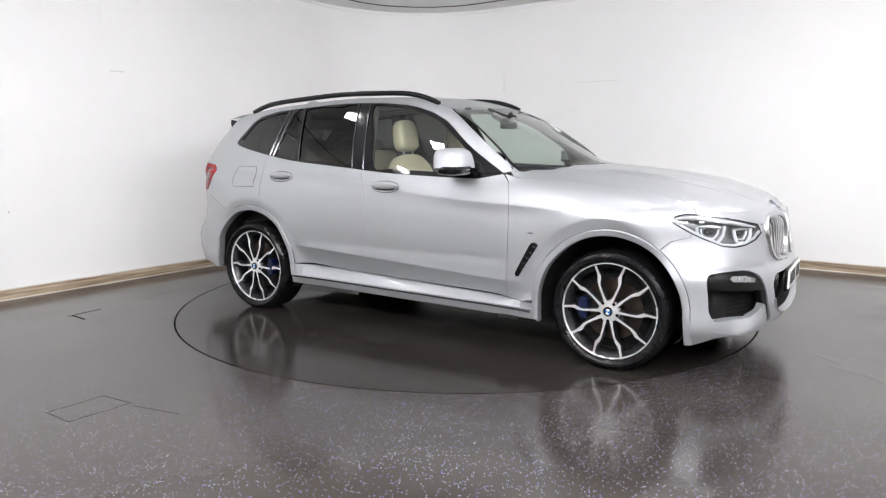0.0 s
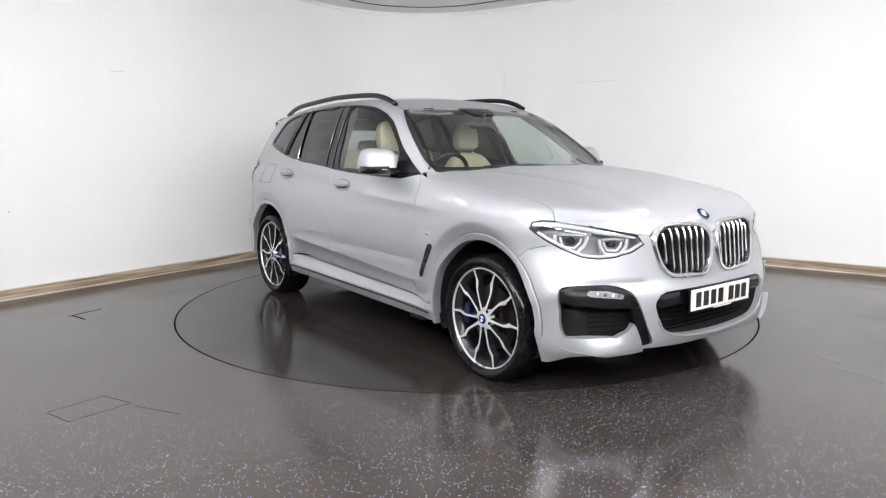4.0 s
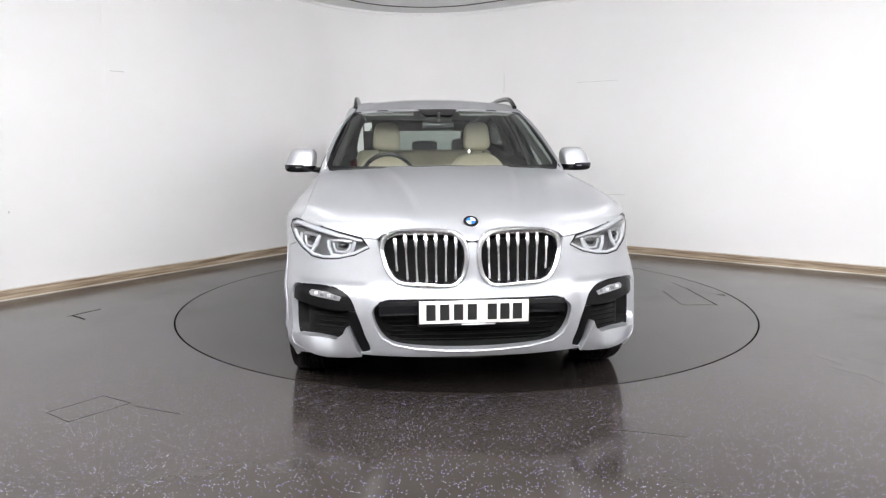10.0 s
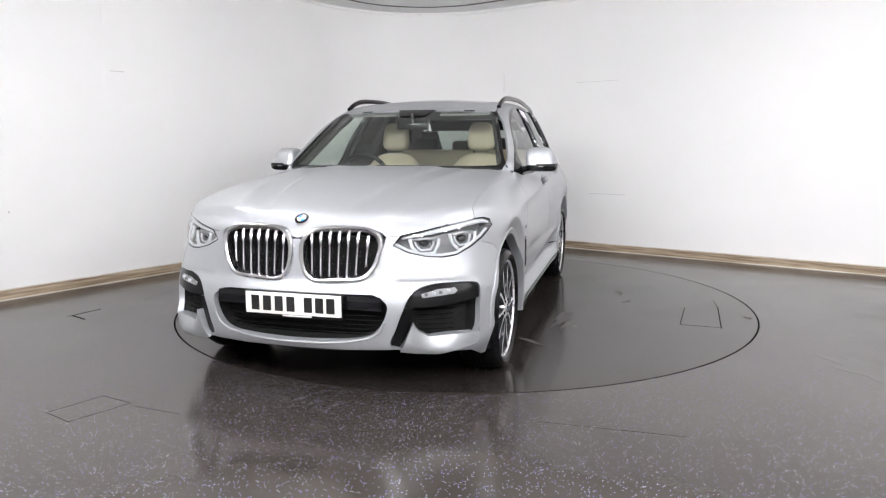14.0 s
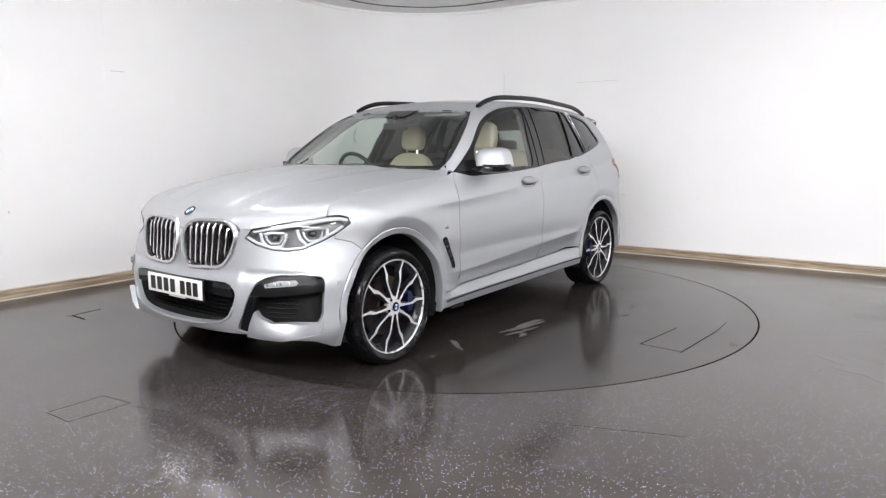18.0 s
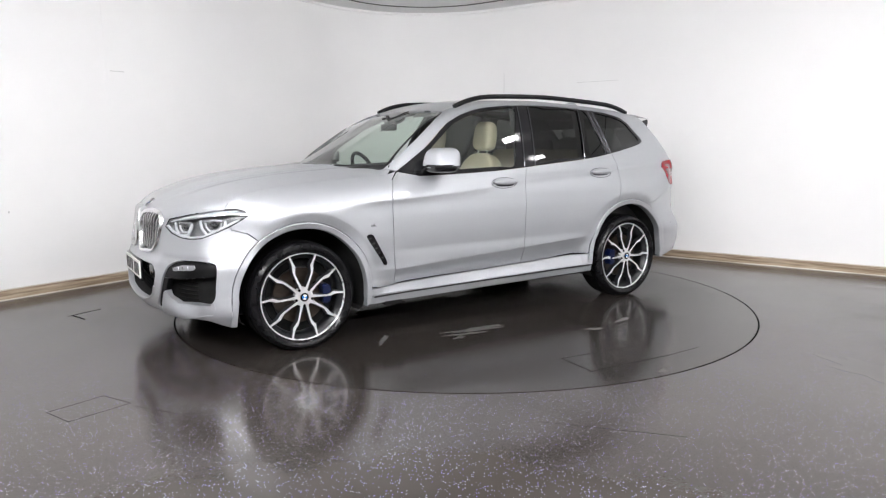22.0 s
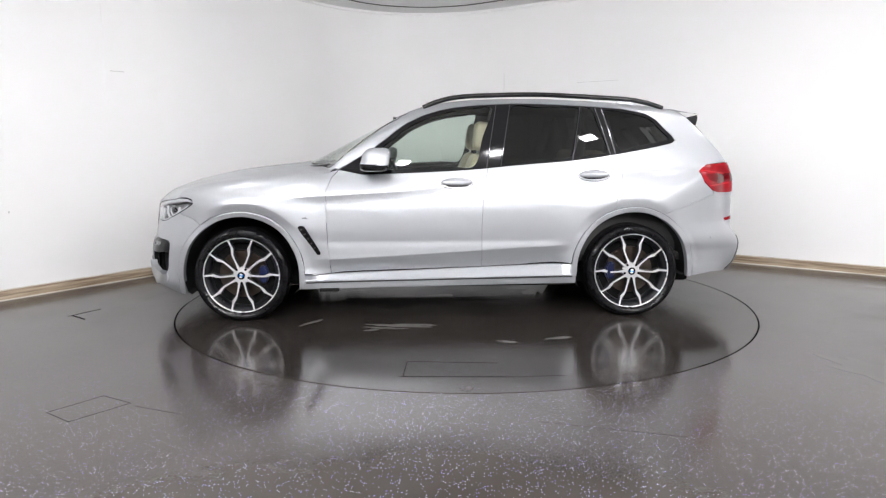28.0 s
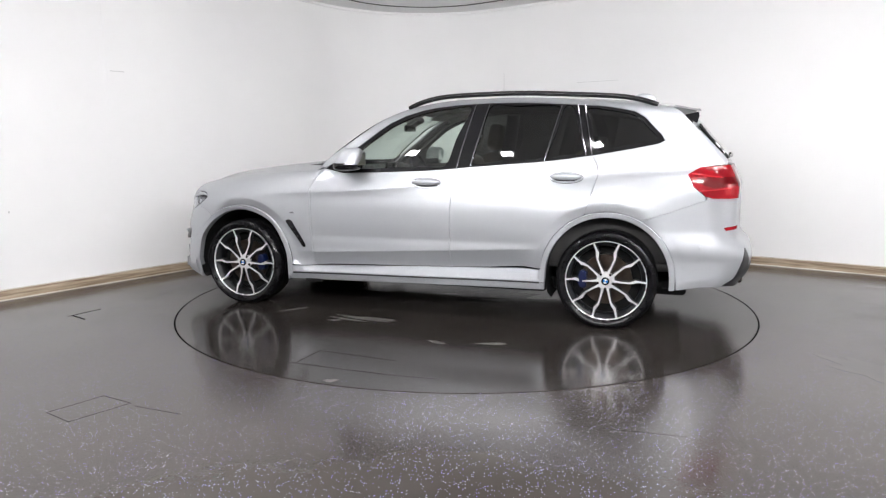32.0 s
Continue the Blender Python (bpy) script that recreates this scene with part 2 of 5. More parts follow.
def studio():
    n = len(PLAN_LOOP)
    band("wall_north", PLAN_LOOP, 0.0, -0.15, 0, HEIGHT, 0, n - 2, WALL, label="smooth white painted studio wall with a rounded corner")
    # this wall is out of view, added to close the room
    band("wall_south", PLAN_LOOP, 0.0, -0.15, 0, HEIGHT, n - 2, n, WALL, label="unseen smooth white painted wall added behind the camera to close the room")
    bm = prism(offset_loop(PLAN_LOOP, -0.15), 0.12, None, Matrix.Translation((0, 0, HEIGHT)))
    tagged(part("ceiling", bm, CEIL, smooth=False), "pale grey painted ceiling", kind="structure")
    band("trim", PLAN_LOOP, 0.435, 0.415, HEIGHT - 0.008, HEIGHT - 0.001, 0, n, SHADOW_GAP, label="thin dark shadow line round the ceiling")
    band("trim", PLAN_LOOP, 0.03, 0.001, HEIGHT - 0.03, HEIGHT - 0.001, 0, n, WALL, label="narrow white edging where wall meets ceiling")
    base = band("baseboard", PLAN_LOOP, 0.022, 0.001, 0.0, 0.082, 0, n, SKIRT, label="worn beige wooden skirting board with scuffs")
    band("top_bead", PLAN_LOOP, 0.026, 0.0015, 0.083, 0.090, 0, n, BEAD, base, kind="")
    band("foot_bead", PLAN_LOOP, 0.034, 0.0235, 0.0, 0.009, 0, n, BEAD, base, kind="")


RING = 2.258


def floors():
    """The sheet floor with a round hole, and the turntable's disc in it, flush."""
    steps = 144
    bm = bmesh.new()
    loop = [bm.verts.new((x, y, 0)) for x, y in offset_loop(PLAN_LOOP, -0.15)]
    hole = [bm.verts.new(((RING + 0.006) * math.cos(2 * math.pi * i / steps), (RING + 0.006) * math.sin(2 * math.pi * i / steps), 0)) for i in range(steps)]
    edges = [bm.edges.new((loop[i - 1], loop[i])) for i in range(len(loop))] + [bm.edges.new((hole[i - 1], hole[i])) for i in range(steps)]
    bmesh.ops.triangle_fill(bm, edges=edges, use_beauty=True)
    for f in list(bm.faces):
        c = f.calc_center_median()
        if c.xy.length < RING:
            bm.faces.remove(f)
    low = [bm.verts.new((v.co.x, v.co.y, -0.05)) for v in hole]
    for i in range(steps):
        bm.faces.new((hole[i - 1], hole[i], low[i], low[i - 1]))
    tagged(part("floor", bm, FLOOR, angle=20), "dark grey speckled vinyl floor, shiny as if wet", kind="structure")
    bm = bmesh.new()
    bm.faces.new([bm.verts.new((3 * math.cos(2 * math.pi * i / 48), 3 * math.sin(2 * math.pi * i / 48), -0.051)) for i in range(48)])
    tagged(part("floor", bm, GROOVE, smooth=False), "dark pit under the turntable", kind="structure")
    bm = bmesh.new()
    disc = [bm.verts.new(((RING - 0.006) * math.cos(2 * math.pi * i / steps), (RING - 0.006) * math.sin(2 * math.pi * i / steps), 0)) for i in range(steps)]
    f = bm.faces.new(disc)
    low = [bm.verts.new((v.co.x, v.co.y, -0.045)) for v in disc]
    for i in range(steps):
        bm.faces.new((disc[i - 1], disc[i], low[i], low[i - 1]))
    return f, bm


def groove(name, points, width, z, material, parent=None, label="", closed=False):
    """A thin flat strip along floor points."""
    bm = bmesh.new()
    pts = [Vector((*p, 0)) for p in points]
    pairs = list(zip(pts, pts[1:] + pts[:1])) if closed else list(zip(pts, pts[1:]))
    for a, b in pairs:
        d = (b - a).normalized() * width / 2
        sd = Vector((-d.y, d.x, 0))
        q = [a - d - sd, b + d - sd, b + d + sd, a - d + sd]
        low = [bm.verts.new((v.x, v.y, z - 0.0004)) for v in q]
        top_row = [bm.verts.new((v.x, v.y, z)) for v in q]
        bm.faces.new(top_row)
        for k in range(4):
            bm.faces.new((low[k], low[(k + 1) % 4], top_row[(k + 1) % 4], top_row[k]))
    return part(name, bm, material, parent, label, False)


def blot(centre, size, turn, seed, bumps=5):
    """An uneven patch outline."""
    rnd = random.Random(seed)
    waves = [(rnd.uniform(0.05, 0.22), rnd.randint(2, 9), rnd.uniform(0, 6)) for _ in range(bumps)]
    out = []
    for i in range(64):
        a = 2 * math.pi * i / 64
        r = 1 + sum(w * math.sin(n * a + p) for w, n, p in waves)
        x, y = size[0] * r * math.cos(a), size[1] * r * math.sin(a)
        out.append((centre[0] + x * math.cos(turn) - y * math.sin(turn), centre[1] + x * math.sin(turn) + y * math.cos(turn)))
    return out


def turntable():
    root = tagged(new("turntable"), "round dark vinyl turntable disc flush with the floor", "turntable")
    _, bm = floors()
    part("disc", bm, DISC, root, "dark worn vinyl disc", angle=20)
    groove("hatch_joint", [(0.47, 1.96), (0.45, 1.70), (-0.08, 1.76)], 0.005, 0.0007, GROOVE, root, "dark joint of a floor hatch")
    groove("hatch_joint", [(-0.15, 2.01), (0.49, 1.97)], 0.007, 0.0006, GROOVE, root, "dark joint of a floor hatch")
    groove("hatch_joint", [(-0.43, 2.00), (-0.16, 2.01)], 0.003, 0.0006, GROOVE, root, "dark joint of a floor hatch")
    for c, size, turn, seed in (((0.42, 0.07), (0.62, 0.20), 0.1, 3), ((-0.9, -0.5), (0.5, 0.22), 0.5, 4), ((0.2, -1.2), (0.55, 0.2), -0.2, 8)):
        part("water_film", prism(blot(c, size, turn, seed), 0.0005), WET, root, "thin dark film of water", False)
    for c, size, turn, seed in (((0.48, 0.87), (0.24, 0.035), -0.10, 5), ((0.62, 0.93), (0.13, 0.018), -0.22, 25), ((0.13, 2.19), (0.035, 0.025), 0.3, 6), ((0.70, 0.98), (0.05, 0.02), 0.2, 7), ((-0.55, 1.25), (0.10, 0.02), 0.3, 9), ((1.15, 0.75), (0.11, 0.018), 0.9, 10), ((-0.2, 1.32), (0.06, 0.02), -0.4, 11)):
        part("dried_mark", prism(blot(c, size, turn, seed, 4), 0.0009), DRY, root, "pale dried water mark", False)
    return root


def floor_marks():
    tagged(groove("floor_hatch", [(-2.01, -2.55), (-1.85, -2.32), (-1.66, -2.42), (-1.84, -2.66)], 0.0022, 0.0008, GROOVE, None, "", True), "thin dark joint of a rectangular floor hatch", "hatch")
    tagged(groove("floor_hatch", [(-2.98, -0.66), (-2.86, -0.43)], 0.012, 0.0008, GROOVE), "thin dark joint in the vinyl floor", "hatch")
    tagged(groove("floor_hatch", [(-2.96, -0.64), (-2.81, -0.75)], 0.014, 0.0008, GROOVE), "thin dark joint in the vinyl floor", "hatch")
    tagged(groove("floor_seam", [(-1.62, -2.46), (-1.35, -2.56)], 0.002, 0.0006, GROOVE), "fine seam in the vinyl floor", "seam")
    tagged(groove("floor_seam", [(0.35, -2.62), (0.98, -2.78)], 0.002, 0.0006, GROOVE), "fine seam in the vinyl floor", "seam")
    for c, size, turn, seed in (((2.35, -1.95), (0.16, 0.34), 0.35, 12), ((3.9, 0.35), (0.5, 0.05), -0.5, 14), ((2.9, 1.55), (0.3, 0.03), -0.55, 15)):
        tagged(part("floor_scuff", prism(blot(c, size, turn, seed), 0.0005), WET, None, "", False), "dark damp scuff on the vinyl floor", "scuff")


def wall_marks():
    """Faint joints and chips in the paint: along the wall from the corner, height, length, thickness."""
    def strip(name, side, along, z, dx, dz, material, text):
        base = ALONG_L if side == "L" else ALONG_R
        nrm = ALONG_R if side == "L" else ALONG_L
        p = CORNER + base * along + nrm * 0.0015
        m = Matrix((tuple(base), tuple(nrm), (0, 0, 1))).transposed().to_4x4()
        bm = box(dx, 0.002, dz, (0, 0, 0))
        bm.transform(Matrix.Translation((p.x, p.y, z)) @ m)
        tagged(part(name, bm, material, None, "", False), text, "wall mark")
    strip("wall_joint", "L", 4.335, 2.25, 0.016, 1.2, WALL, "faint raised paint joint on the white wall")
    strip("wall_chip", "L", 4.23, 1.955, 0.14, 0.008, SCUFF, "small grey scuff on the white wall")
    strip("wall_chip", "R", 2.90, 1.995, 0.52, 0.005, SCUFF, "fine grey hairline on the white wall")
    strip("wall_joint", "R", 1.635, 2.04, 0.006, 0.25, SCUFF, "fine upright hairline on the white wall")
    strip("wall_chip", "R", 3.06, 0.68, 0.46, 0.006, SCUFF, "fine grey hairline on the white wall")
    strip("wall_chip", "L", 5.26, 0.73, 0.012, 0.016, SCUFF, "tiny dark chip in the white wall")


def flood_lights():
    """LED floods hung under the ceiling: an arc of small ones over the turntable's front edge; wide fill panels are
    added behind and beside the camera.
    """
    soft_glow = glow("panel_glow", (0.990, 0.975, 0.995), PANEL_GLOW)
    spot_glow = glow("spot_glow", (0.990, 0.975, 0.995), SPOT_GLOW)
    # the wide panels are added fill, some aimed at the walls and corner
    wide = [(CORNER + ALONG_L * a + ALONG_R * b).xy for a, b in [(8.3, 3.3 + 0.85 * k) for k in range(7)] + [(6.0, 8.5), (4.4, 7.3), (4.4, 8.4)]]
    near = [Vector((2.3 * math.cos(math.radians(a)), 2.3 * math.sin(math.radians(a)))) for a in range(-165, 0, 30)]
    # four more small floods, added at the sides as fill
    near += [(CORNER + ALONG_L * a + ALONG_R * b).xy for a, b in ((6.4, 1.6), (6.4, 3.6), (1.8, 6.3), (3.8, 6.3))]
    for name, spots, w, h, shine, text in (("flood_light", wide, 0.62, 0.40, soft_glow, "wide white fill panel added out of view to brighten walls and car"), ("spot_light", near, 0.16, 0.16, spot_glow, "small square white LED flood hung from the ceiling")):
        lamp = tagged(new(name), text, "lamp", name.replace("_", " ") + "s")
        part("frame", box(w + 0.04, h + 0.04, 0.03, (0, 0, 0.016), 0.004), WALL, lamp)
        part("diffuser", box(w, h, 0.012, (0, 0, -0.005), 0.004), shine, lamp)
        part("bracket", tube([(0, 0, 0.02), (0, 0.1, 0.18)], 0.014, 8), SATIN_METAL, lamp)
        for i, p in enumerate(spots):
            if w < 0.5:
                goal = (p.x * 0.9, p.y * 0.9, 0.0)
            else:
                goal = (0.25 * p.x, 0.25 * p.y + 0.6, 1.2) if i < 8 else tuple(CORNER + ALONG_R * 5.0 + Vector((0, 0, 0.9)))
                goal = (-0.6, 3.6, 2.5) if i in (1, 3, 5) else goal
            m = look((p.x, p.y, HEIGHT - 0.30 if w > 0.5 else HEIGHT - 0.19), goal)
            if i == 0:
                lamp.matrix_basis = m
            else:
                copy_thing(lamp, m)


studio()
TABLE = turntable()
floor_marks()
wall_marks()
flood_lights()

# ---- the car's surface: x forward, y to its left, z up, origin on the ground midway between the axles ----
def curve(*pairs):
    """A smooth monotone curve through (place, value) pairs, held constant past its ends."""
    px = np.array([a for a, _ in pairs], float)
    py = np.array([b for _, b in pairs], float)
    h = np.diff(px)
    d = np.diff(py) / h
    m = np.zeros(len(px))
    m[0], m[-1] = d[0], d[-1]
    for i in range(1, len(px) - 1):
        if d[i - 1] * d[i] > 0:
            w1, w2 = 2 * h[i] + h[i - 1], h[i] + 2 * h[i - 1]
            m[i] = (w1 + w2) / (w1 / d[i - 1] + w2 / d[i])

    def at(x):
        x = np.clip(np.asarray(x, float), px[0], px[-1])
        i = np.clip(np.searchsorted(px, x) - 1, 0, len(px) - 2)
        t = (x - px[i]) / h[i]
        t2, t3 = t * t, t * t * t
        return ((2 * t3 - 3 * t2 + 1) * py[i] + (t3 - 2 * t2 + t) * h[i] * m[i]
                + (3 * t2 - 2 * t3) * py[i + 1] + (t3 - t2) * h[i] * m[i + 1])
    return at


def smax(a, b, k):
    h = np.clip(0.5 + 0.5 * (a - b) / k, 0, 1)
    return b + (a - b) * h + k * h * (1 - h)


def smin(a, b, k):
    return -smax(-a, -b, k)


def bump(d, w):
    """1 at d = 0, falling smoothly to 0 at |d| = w."""
    t = np.clip(1 - (d / w) ** 2, 0, 1)
    return t * t


AXLE, HUB_Z, TYRE_R = 1.432, 0.337, 0.346
PLAN = curve((-2.5, 0.70), (-2.3, 0.79), (-2.1, 0.855), (-1.9, 0.905), (-1.43, 0.940), (-1.0, 0.930), (-0.3, 0.931), (0.5, 0.931), (1.0, 0.938), (1.43, 0.940), (1.75, 0.93), (2.0, 0.90), (2.3, 0.86))
SECTION = curve((0.15, -0.09), (0.23, -0.035), (0.275, -0.005), (0.30, 0.004), (0.35, -0.008), (0.40, -0.018), (0.47, -0.018), (0.55, -0.004), (0.70, 0.010), (0.80, 0.012), (0.90, 0.004), (0.98, -0.018), (1.04, -0.042), (1.10, -0.075), (1.2, -0.14))
NOSE = curve((0.16, 2.10), (0.22, 2.19), (0.28, 2.245), (0.33, 2.258), (0.45, 2.262), (0.55, 2.248), (0.62, 2.215), (0.75, 2.20), (0.84, 2.185), (0.90, 2.15), (0.98, 2.08), (1.1, 1.9))
NOSE_FULL = curve((0.30, 0.74), (0.60, 0.82), (0.78, 1.0), (1.0, 1.0))
NOSE_SWEEP = curve((0, 0), (0.25, 0.012), (0.5, 0.062), (0.65, 0.125), (0.75, 0.19), (0.83, 0.28), (0.89, 0.40), (0.95, 0.60), (1.1, 1.3))
BONNET = curve((0.4, 1.15), (0.7, 1.145), (0.95, 1.132), (1.05, 1.122), (1.28, 1.102), (1.6, 1.062), (1.82, 1.017), (2.05, 0.945), (2.16, 0.895), (2.3, 0.80))
CROWN = curve((0, 0), (0.4, 0.010), (0.6, 0.026), (0.78, 0.050), (0.86, 0.085), (1.0, 0.2))
TAIL = curve((0.15, -2.24), (0.29, -2.35), (0.41, -2.43), (0.5, -2.445), (0.56, -2.425), (0.64, -2.36), (0.70, -2.325), (0.87, -2.30), (1.02, -2.295), (1.1, -2.275), (1.2, -2.235))
TAIL_SWEEP = curve((0, 0), (0.5, 0.05), (0.7, 0.12), (0.8, 0.21), (0.86, 0.32), (0.92, 0.5), (1.1, 1.2))
CABIN_LOW = curve((-2.4, 0.68), (-2.0, 0.775), (-1.7, 0.825), (-1.2, 0.868), (-0.6, 0.885), (0.0, 0.885), (0.4, 0.868), (0.7, 0.838), (1.0, 0.79), (1.3, 0.74))
CABIN_TOP = curve((-2.2, 0.50), (-1.8, 0.575), (-1.3, 0.635), (-0.7, 0.655), (-0.2, 0.648), (0.2, 0.615), (0.6, 0.57))
ROOF = curve((-2.2, 1.485), (-1.95, 1.535), (-1.6, 1.588), (-1.2, 1.620), (-0.7, 1.642), (-0.3, 1.634), (0.0, 1.602), (0.2, 1.55), (0.5, 1.44))
SCREEN = curve((1.0, 1.30), (1.13, 1.06), (1.2, 0.925), (1.33, 0.665), (1.47, 0.375), (1.55, 0.19), (1.65, -0.1))
SCREEN_SWEEP = curve((1.1, 0.25), (1.19, 0.19), (1.33, 0.12), (1.47, 0.055), (1.55, 0.025), (1.65, 0.01))
SCREEN_BOW = curve((0, 0), (0.3, 0.33), (0.55, 1.0), (0.65, 1.17), (0.8, 1.35))
BACKLIGHT = curve((1.0, -2.34), (1.12, -2.285), (1.3, -2.155), (1.5, -1.98), (1.6, -1.86))
CREASE_Z = curve((-2.0, 1.062), (-1.3, 1.05), (-0.7, 1.025), (-0.3, 1.0), (0.0, 0.965), (0.5, 0.928), (0.8, 0.912), (1.1, 0.90))
LOW_CREASE_Z = curve((-1.0, 0.545), (-0.3, 0.505), (0.3, 0.475), (0.8, 0.452), (1.1, 0.49))

SILL_TOP = ((-0.97, -0.60, -0.098, 0.783, 0.97), (0.399, 0.3875, 0.3715, 0.3415, 0.336))


def ease(t):
    t = np.clip(t, 0, 1)
    return t * t * (3 - 2 * t)


def half_width(x, z):
    w = PLAN(x) + SECTION(z)
    # the shoulder crease and the hollow over the sill
    on = np.clip((1.25 - x) / 0.35, 0, 1) * np.clip((x + 2.1) / 0.4, 0, 1)
    dz = z - CREASE_Z(x)
    under = 0.5 * (np.sqrt(dz * dz + 0.000036) - dz)
    w = w + on * (0.005 * np.exp(-(dz / 0.05) ** 2) - 0.016 * (1 - np.exp(-under / 0.030)) * np.exp(-under / 0.15))
    door = ease((1.0 - x) / 0.32) * ease((x + 0.985) / 0.17)
    crease, edge, foot = LOW_CREASE_Z(x), np.interp(x, *SILL_TOP), 0.2835 + 0.0126 * (0.96 - x)
    d = np.clip(crease - z + 0.004, 0, 0.008)
    fall = 0.50 * (d * d / 0.016 + np.clip(crease - z - 0.004, 0, 1))
    rise = 0.50 * (crease - edge) / (edge - foot) * (z - foot)
    w = w + door * (0.022 * bump(z - 0.45, 0.14) - np.clip(np.minimum(fall, rise), 0, 1))
    # wheel arches: flared beside the wheel, a turned-under face with a sharp upper edge over it
    for c, zc, turn in ((1.42, 0.35, 0.42), (-1.43, 0.36, 0.24)):
        r = np.hypot(x - c, z - zc)
        over = ease((z - zc) / np.maximum(r, 0.01) * 2.2 - 0.9)
        lip = 0.514 - r
        lip = 0.5 * (lip + np.sqrt(lip * lip + 0.000025))
        w = w + 0.010 * (1 - over) * ease((0.505 - r) / 0.055) * np.clip((z - 0.16) / 0.1, 0, 1) + 0.010 * bump(r - 0.50, 0.26)
        w = w - over * turn * np.minimum(lip, 0.09)
    return w


def body_field(p):
    """Below 0 inside the car, above 0 outside."""
    x, y, z = p[..., 0], np.abs(p[..., 1]), p[..., 2]
    lid = BONNET(x) - CROWN(y)
    ridge = 0.60 - 0.16 * (x - 0.95)
    dome = 0.40 - 0.15 * (x - 1.0)
    lid = lid + 0.013 * ease((dome + 0.025 - y) / 0.05) * np.clip((2.12 - x) / 0.25, 0, 1) * np.clip((x - 0.8) / 0.2, 0, 1)
    lid = lid + (0.010 * bump(y - ridge, 0.16) + 0.005 * bump(y - ridge, 0.065)) * np.clip((2.1 - x) / 0.3, 0, 1) * np.clip((x - 0.8) / 0.2, 0, 1)
    low = smax(y - half_width(x, z), z - lid, 0.085)
    scoop = 0.011 * ease((y - 0.47) / 0.07) * ease((0.635 - z) / 0.045) * (1 - ease((y - 0.80) / 0.08))
    low = smax(low, (x - NOSE(z) + NOSE_SWEEP(y) * NOSE_FULL(z) + scoop) * 0.85, 0.05)
    low = smax(low, (TAIL(z) + TAIL_SWEEP(y) - x) * 0.85, 0.07)
    low = smax(low, 0.16 - z, 0.03)
    t = np.clip((z - 1.08) / 0.49, -0.3, 1.3)
    side = CABIN_LOW(x) * (1 - t) + CABIN_TOP(x) * t + 0.07 * t * (1 - t) - 4.0 * np.clip(CREASE_Z(x) + 0.06 - z, 0, 0.12) ** 2
    cab = smax((y - side) * 0.92, z - ROOF(x) + 0.11 * y * y, 0.05)
    cab = smax(cab, (x - SCREEN(z) + SCREEN_SWEEP(z) * SCREEN_BOW(y)) * 0.45, 0.03)
    cab = smax(cab, (BACKLIGHT(z) + 0.16 * y * y - x) * 0.72, 0.04)
    return smin(low, cab, 0.025)


def meet(start, way, near, far):
    """Where rays from inside the car leave its surface."""
    lo, hi = np.full(len(start), near, float), np.full(len(start), far, float)
    for _ in range(22):
        mid = (lo + hi) / 2
        inside = body_field(start + way * mid[:, None]) < 0
        lo, hi = np.where(inside, mid, lo), np.where(inside, hi, mid)
    return start + way * ((lo + hi) / 2)[:, None]


def normals_at(p):
    e = 0.0015
    g = np.stack([body_field(p + np.array(d) * e) - body_field(p - np.array(d) * e) for d in ((1, 0, 0), (0, 1, 0), (0, 0, 1))], 1)
    return g / np.linalg.norm(g, axis=1)[:, None]


MID = 0.70          # height of the long axis from which side rays leave
NOSE_X, TAIL_X = 1.35, -1.50


def lift_side(uv):
    s = np.stack([uv[:, 0], 0 * uv[:, 0], 0 * uv[:, 0] + MID], 1)
    return meet(s, np.stack([0 * uv[:, 0], np.cos(uv[:, 1]), np.sin(uv[:, 1])], 1), 0.01, 1.5)


def lift_nose(uv):
    s = np.stack([0 * uv[:, 0] + NOSE_X, 0 * uv[:, 0], uv[:, 1]], 1)
    return meet(s, np.stack([np.cos(uv[:, 0]), np.sin(uv[:, 0]), 0 * uv[:, 0]], 1), 0.1, 1.5)


def lift_tail(uv):
    s = np.stack([0 * uv[:, 0] + TAIL_X, 0 * uv[:, 0], uv[:, 1]], 1)
    return meet(s, np.stack([-np.cos(uv[:, 0]), np.sin(uv[:, 0]), 0 * uv[:, 0]], 1), 0.1, 1.5)


def lift_screen(uv):
    s = np.stack([0 * uv[:, 0] - 0.4, uv[:, 0], uv[:, 1]], 1)
    return meet(s, np.stack([1 + 0 * uv[:, 0], 0 * uv[:, 0], 0 * uv[:, 0]], 1), 0.0, 2.0)


def uv_of(points, kind):
    """Surface points to the plane of their unrolling."""
    p = np.asarray(points, float)
    if kind == "side":
        return np.stack([p[:, 0], np.arctan2(p[:, 2] - MID, p[:, 1])], 1)
    if kind == "nose":
        return np.stack([np.arctan2(p[:, 1], p[:, 0] - NOSE_X), p[:, 2]], 1)
    if kind == "tail":
        return np.stack([np.arctan2(p[:, 1], TAIL_X - p[:, 0]), p[:, 2]], 1)
    return p[:, 1:3]


LIFT = {"side": lift_side, "nose": lift_nose, "tail": lift_tail, "screen": lift_screen}


def at_side(*xz):
    """Points of the left flank from (x, z)."""
    a = np.array(xz, float)
    s = np.stack([a[:, 0], 0 * a[:, 0] + 0.15, a[:, 1]], 1)
    return meet(s, np.tile((0.0, 1.0, 0.0), (len(a), 1)), 0.0, 1.2)


def at_top(*xy):
    """Points of the top from (x, y)."""
    a = np.array(xy, float)
    s = np.stack([a[:, 0], a[:, 1], 0 * a[:, 0] + 0.72], 1)
    return meet(s, np.tile((0.0, 0.0, 1.0), (len(a), 1)), 0.0, 1.2)


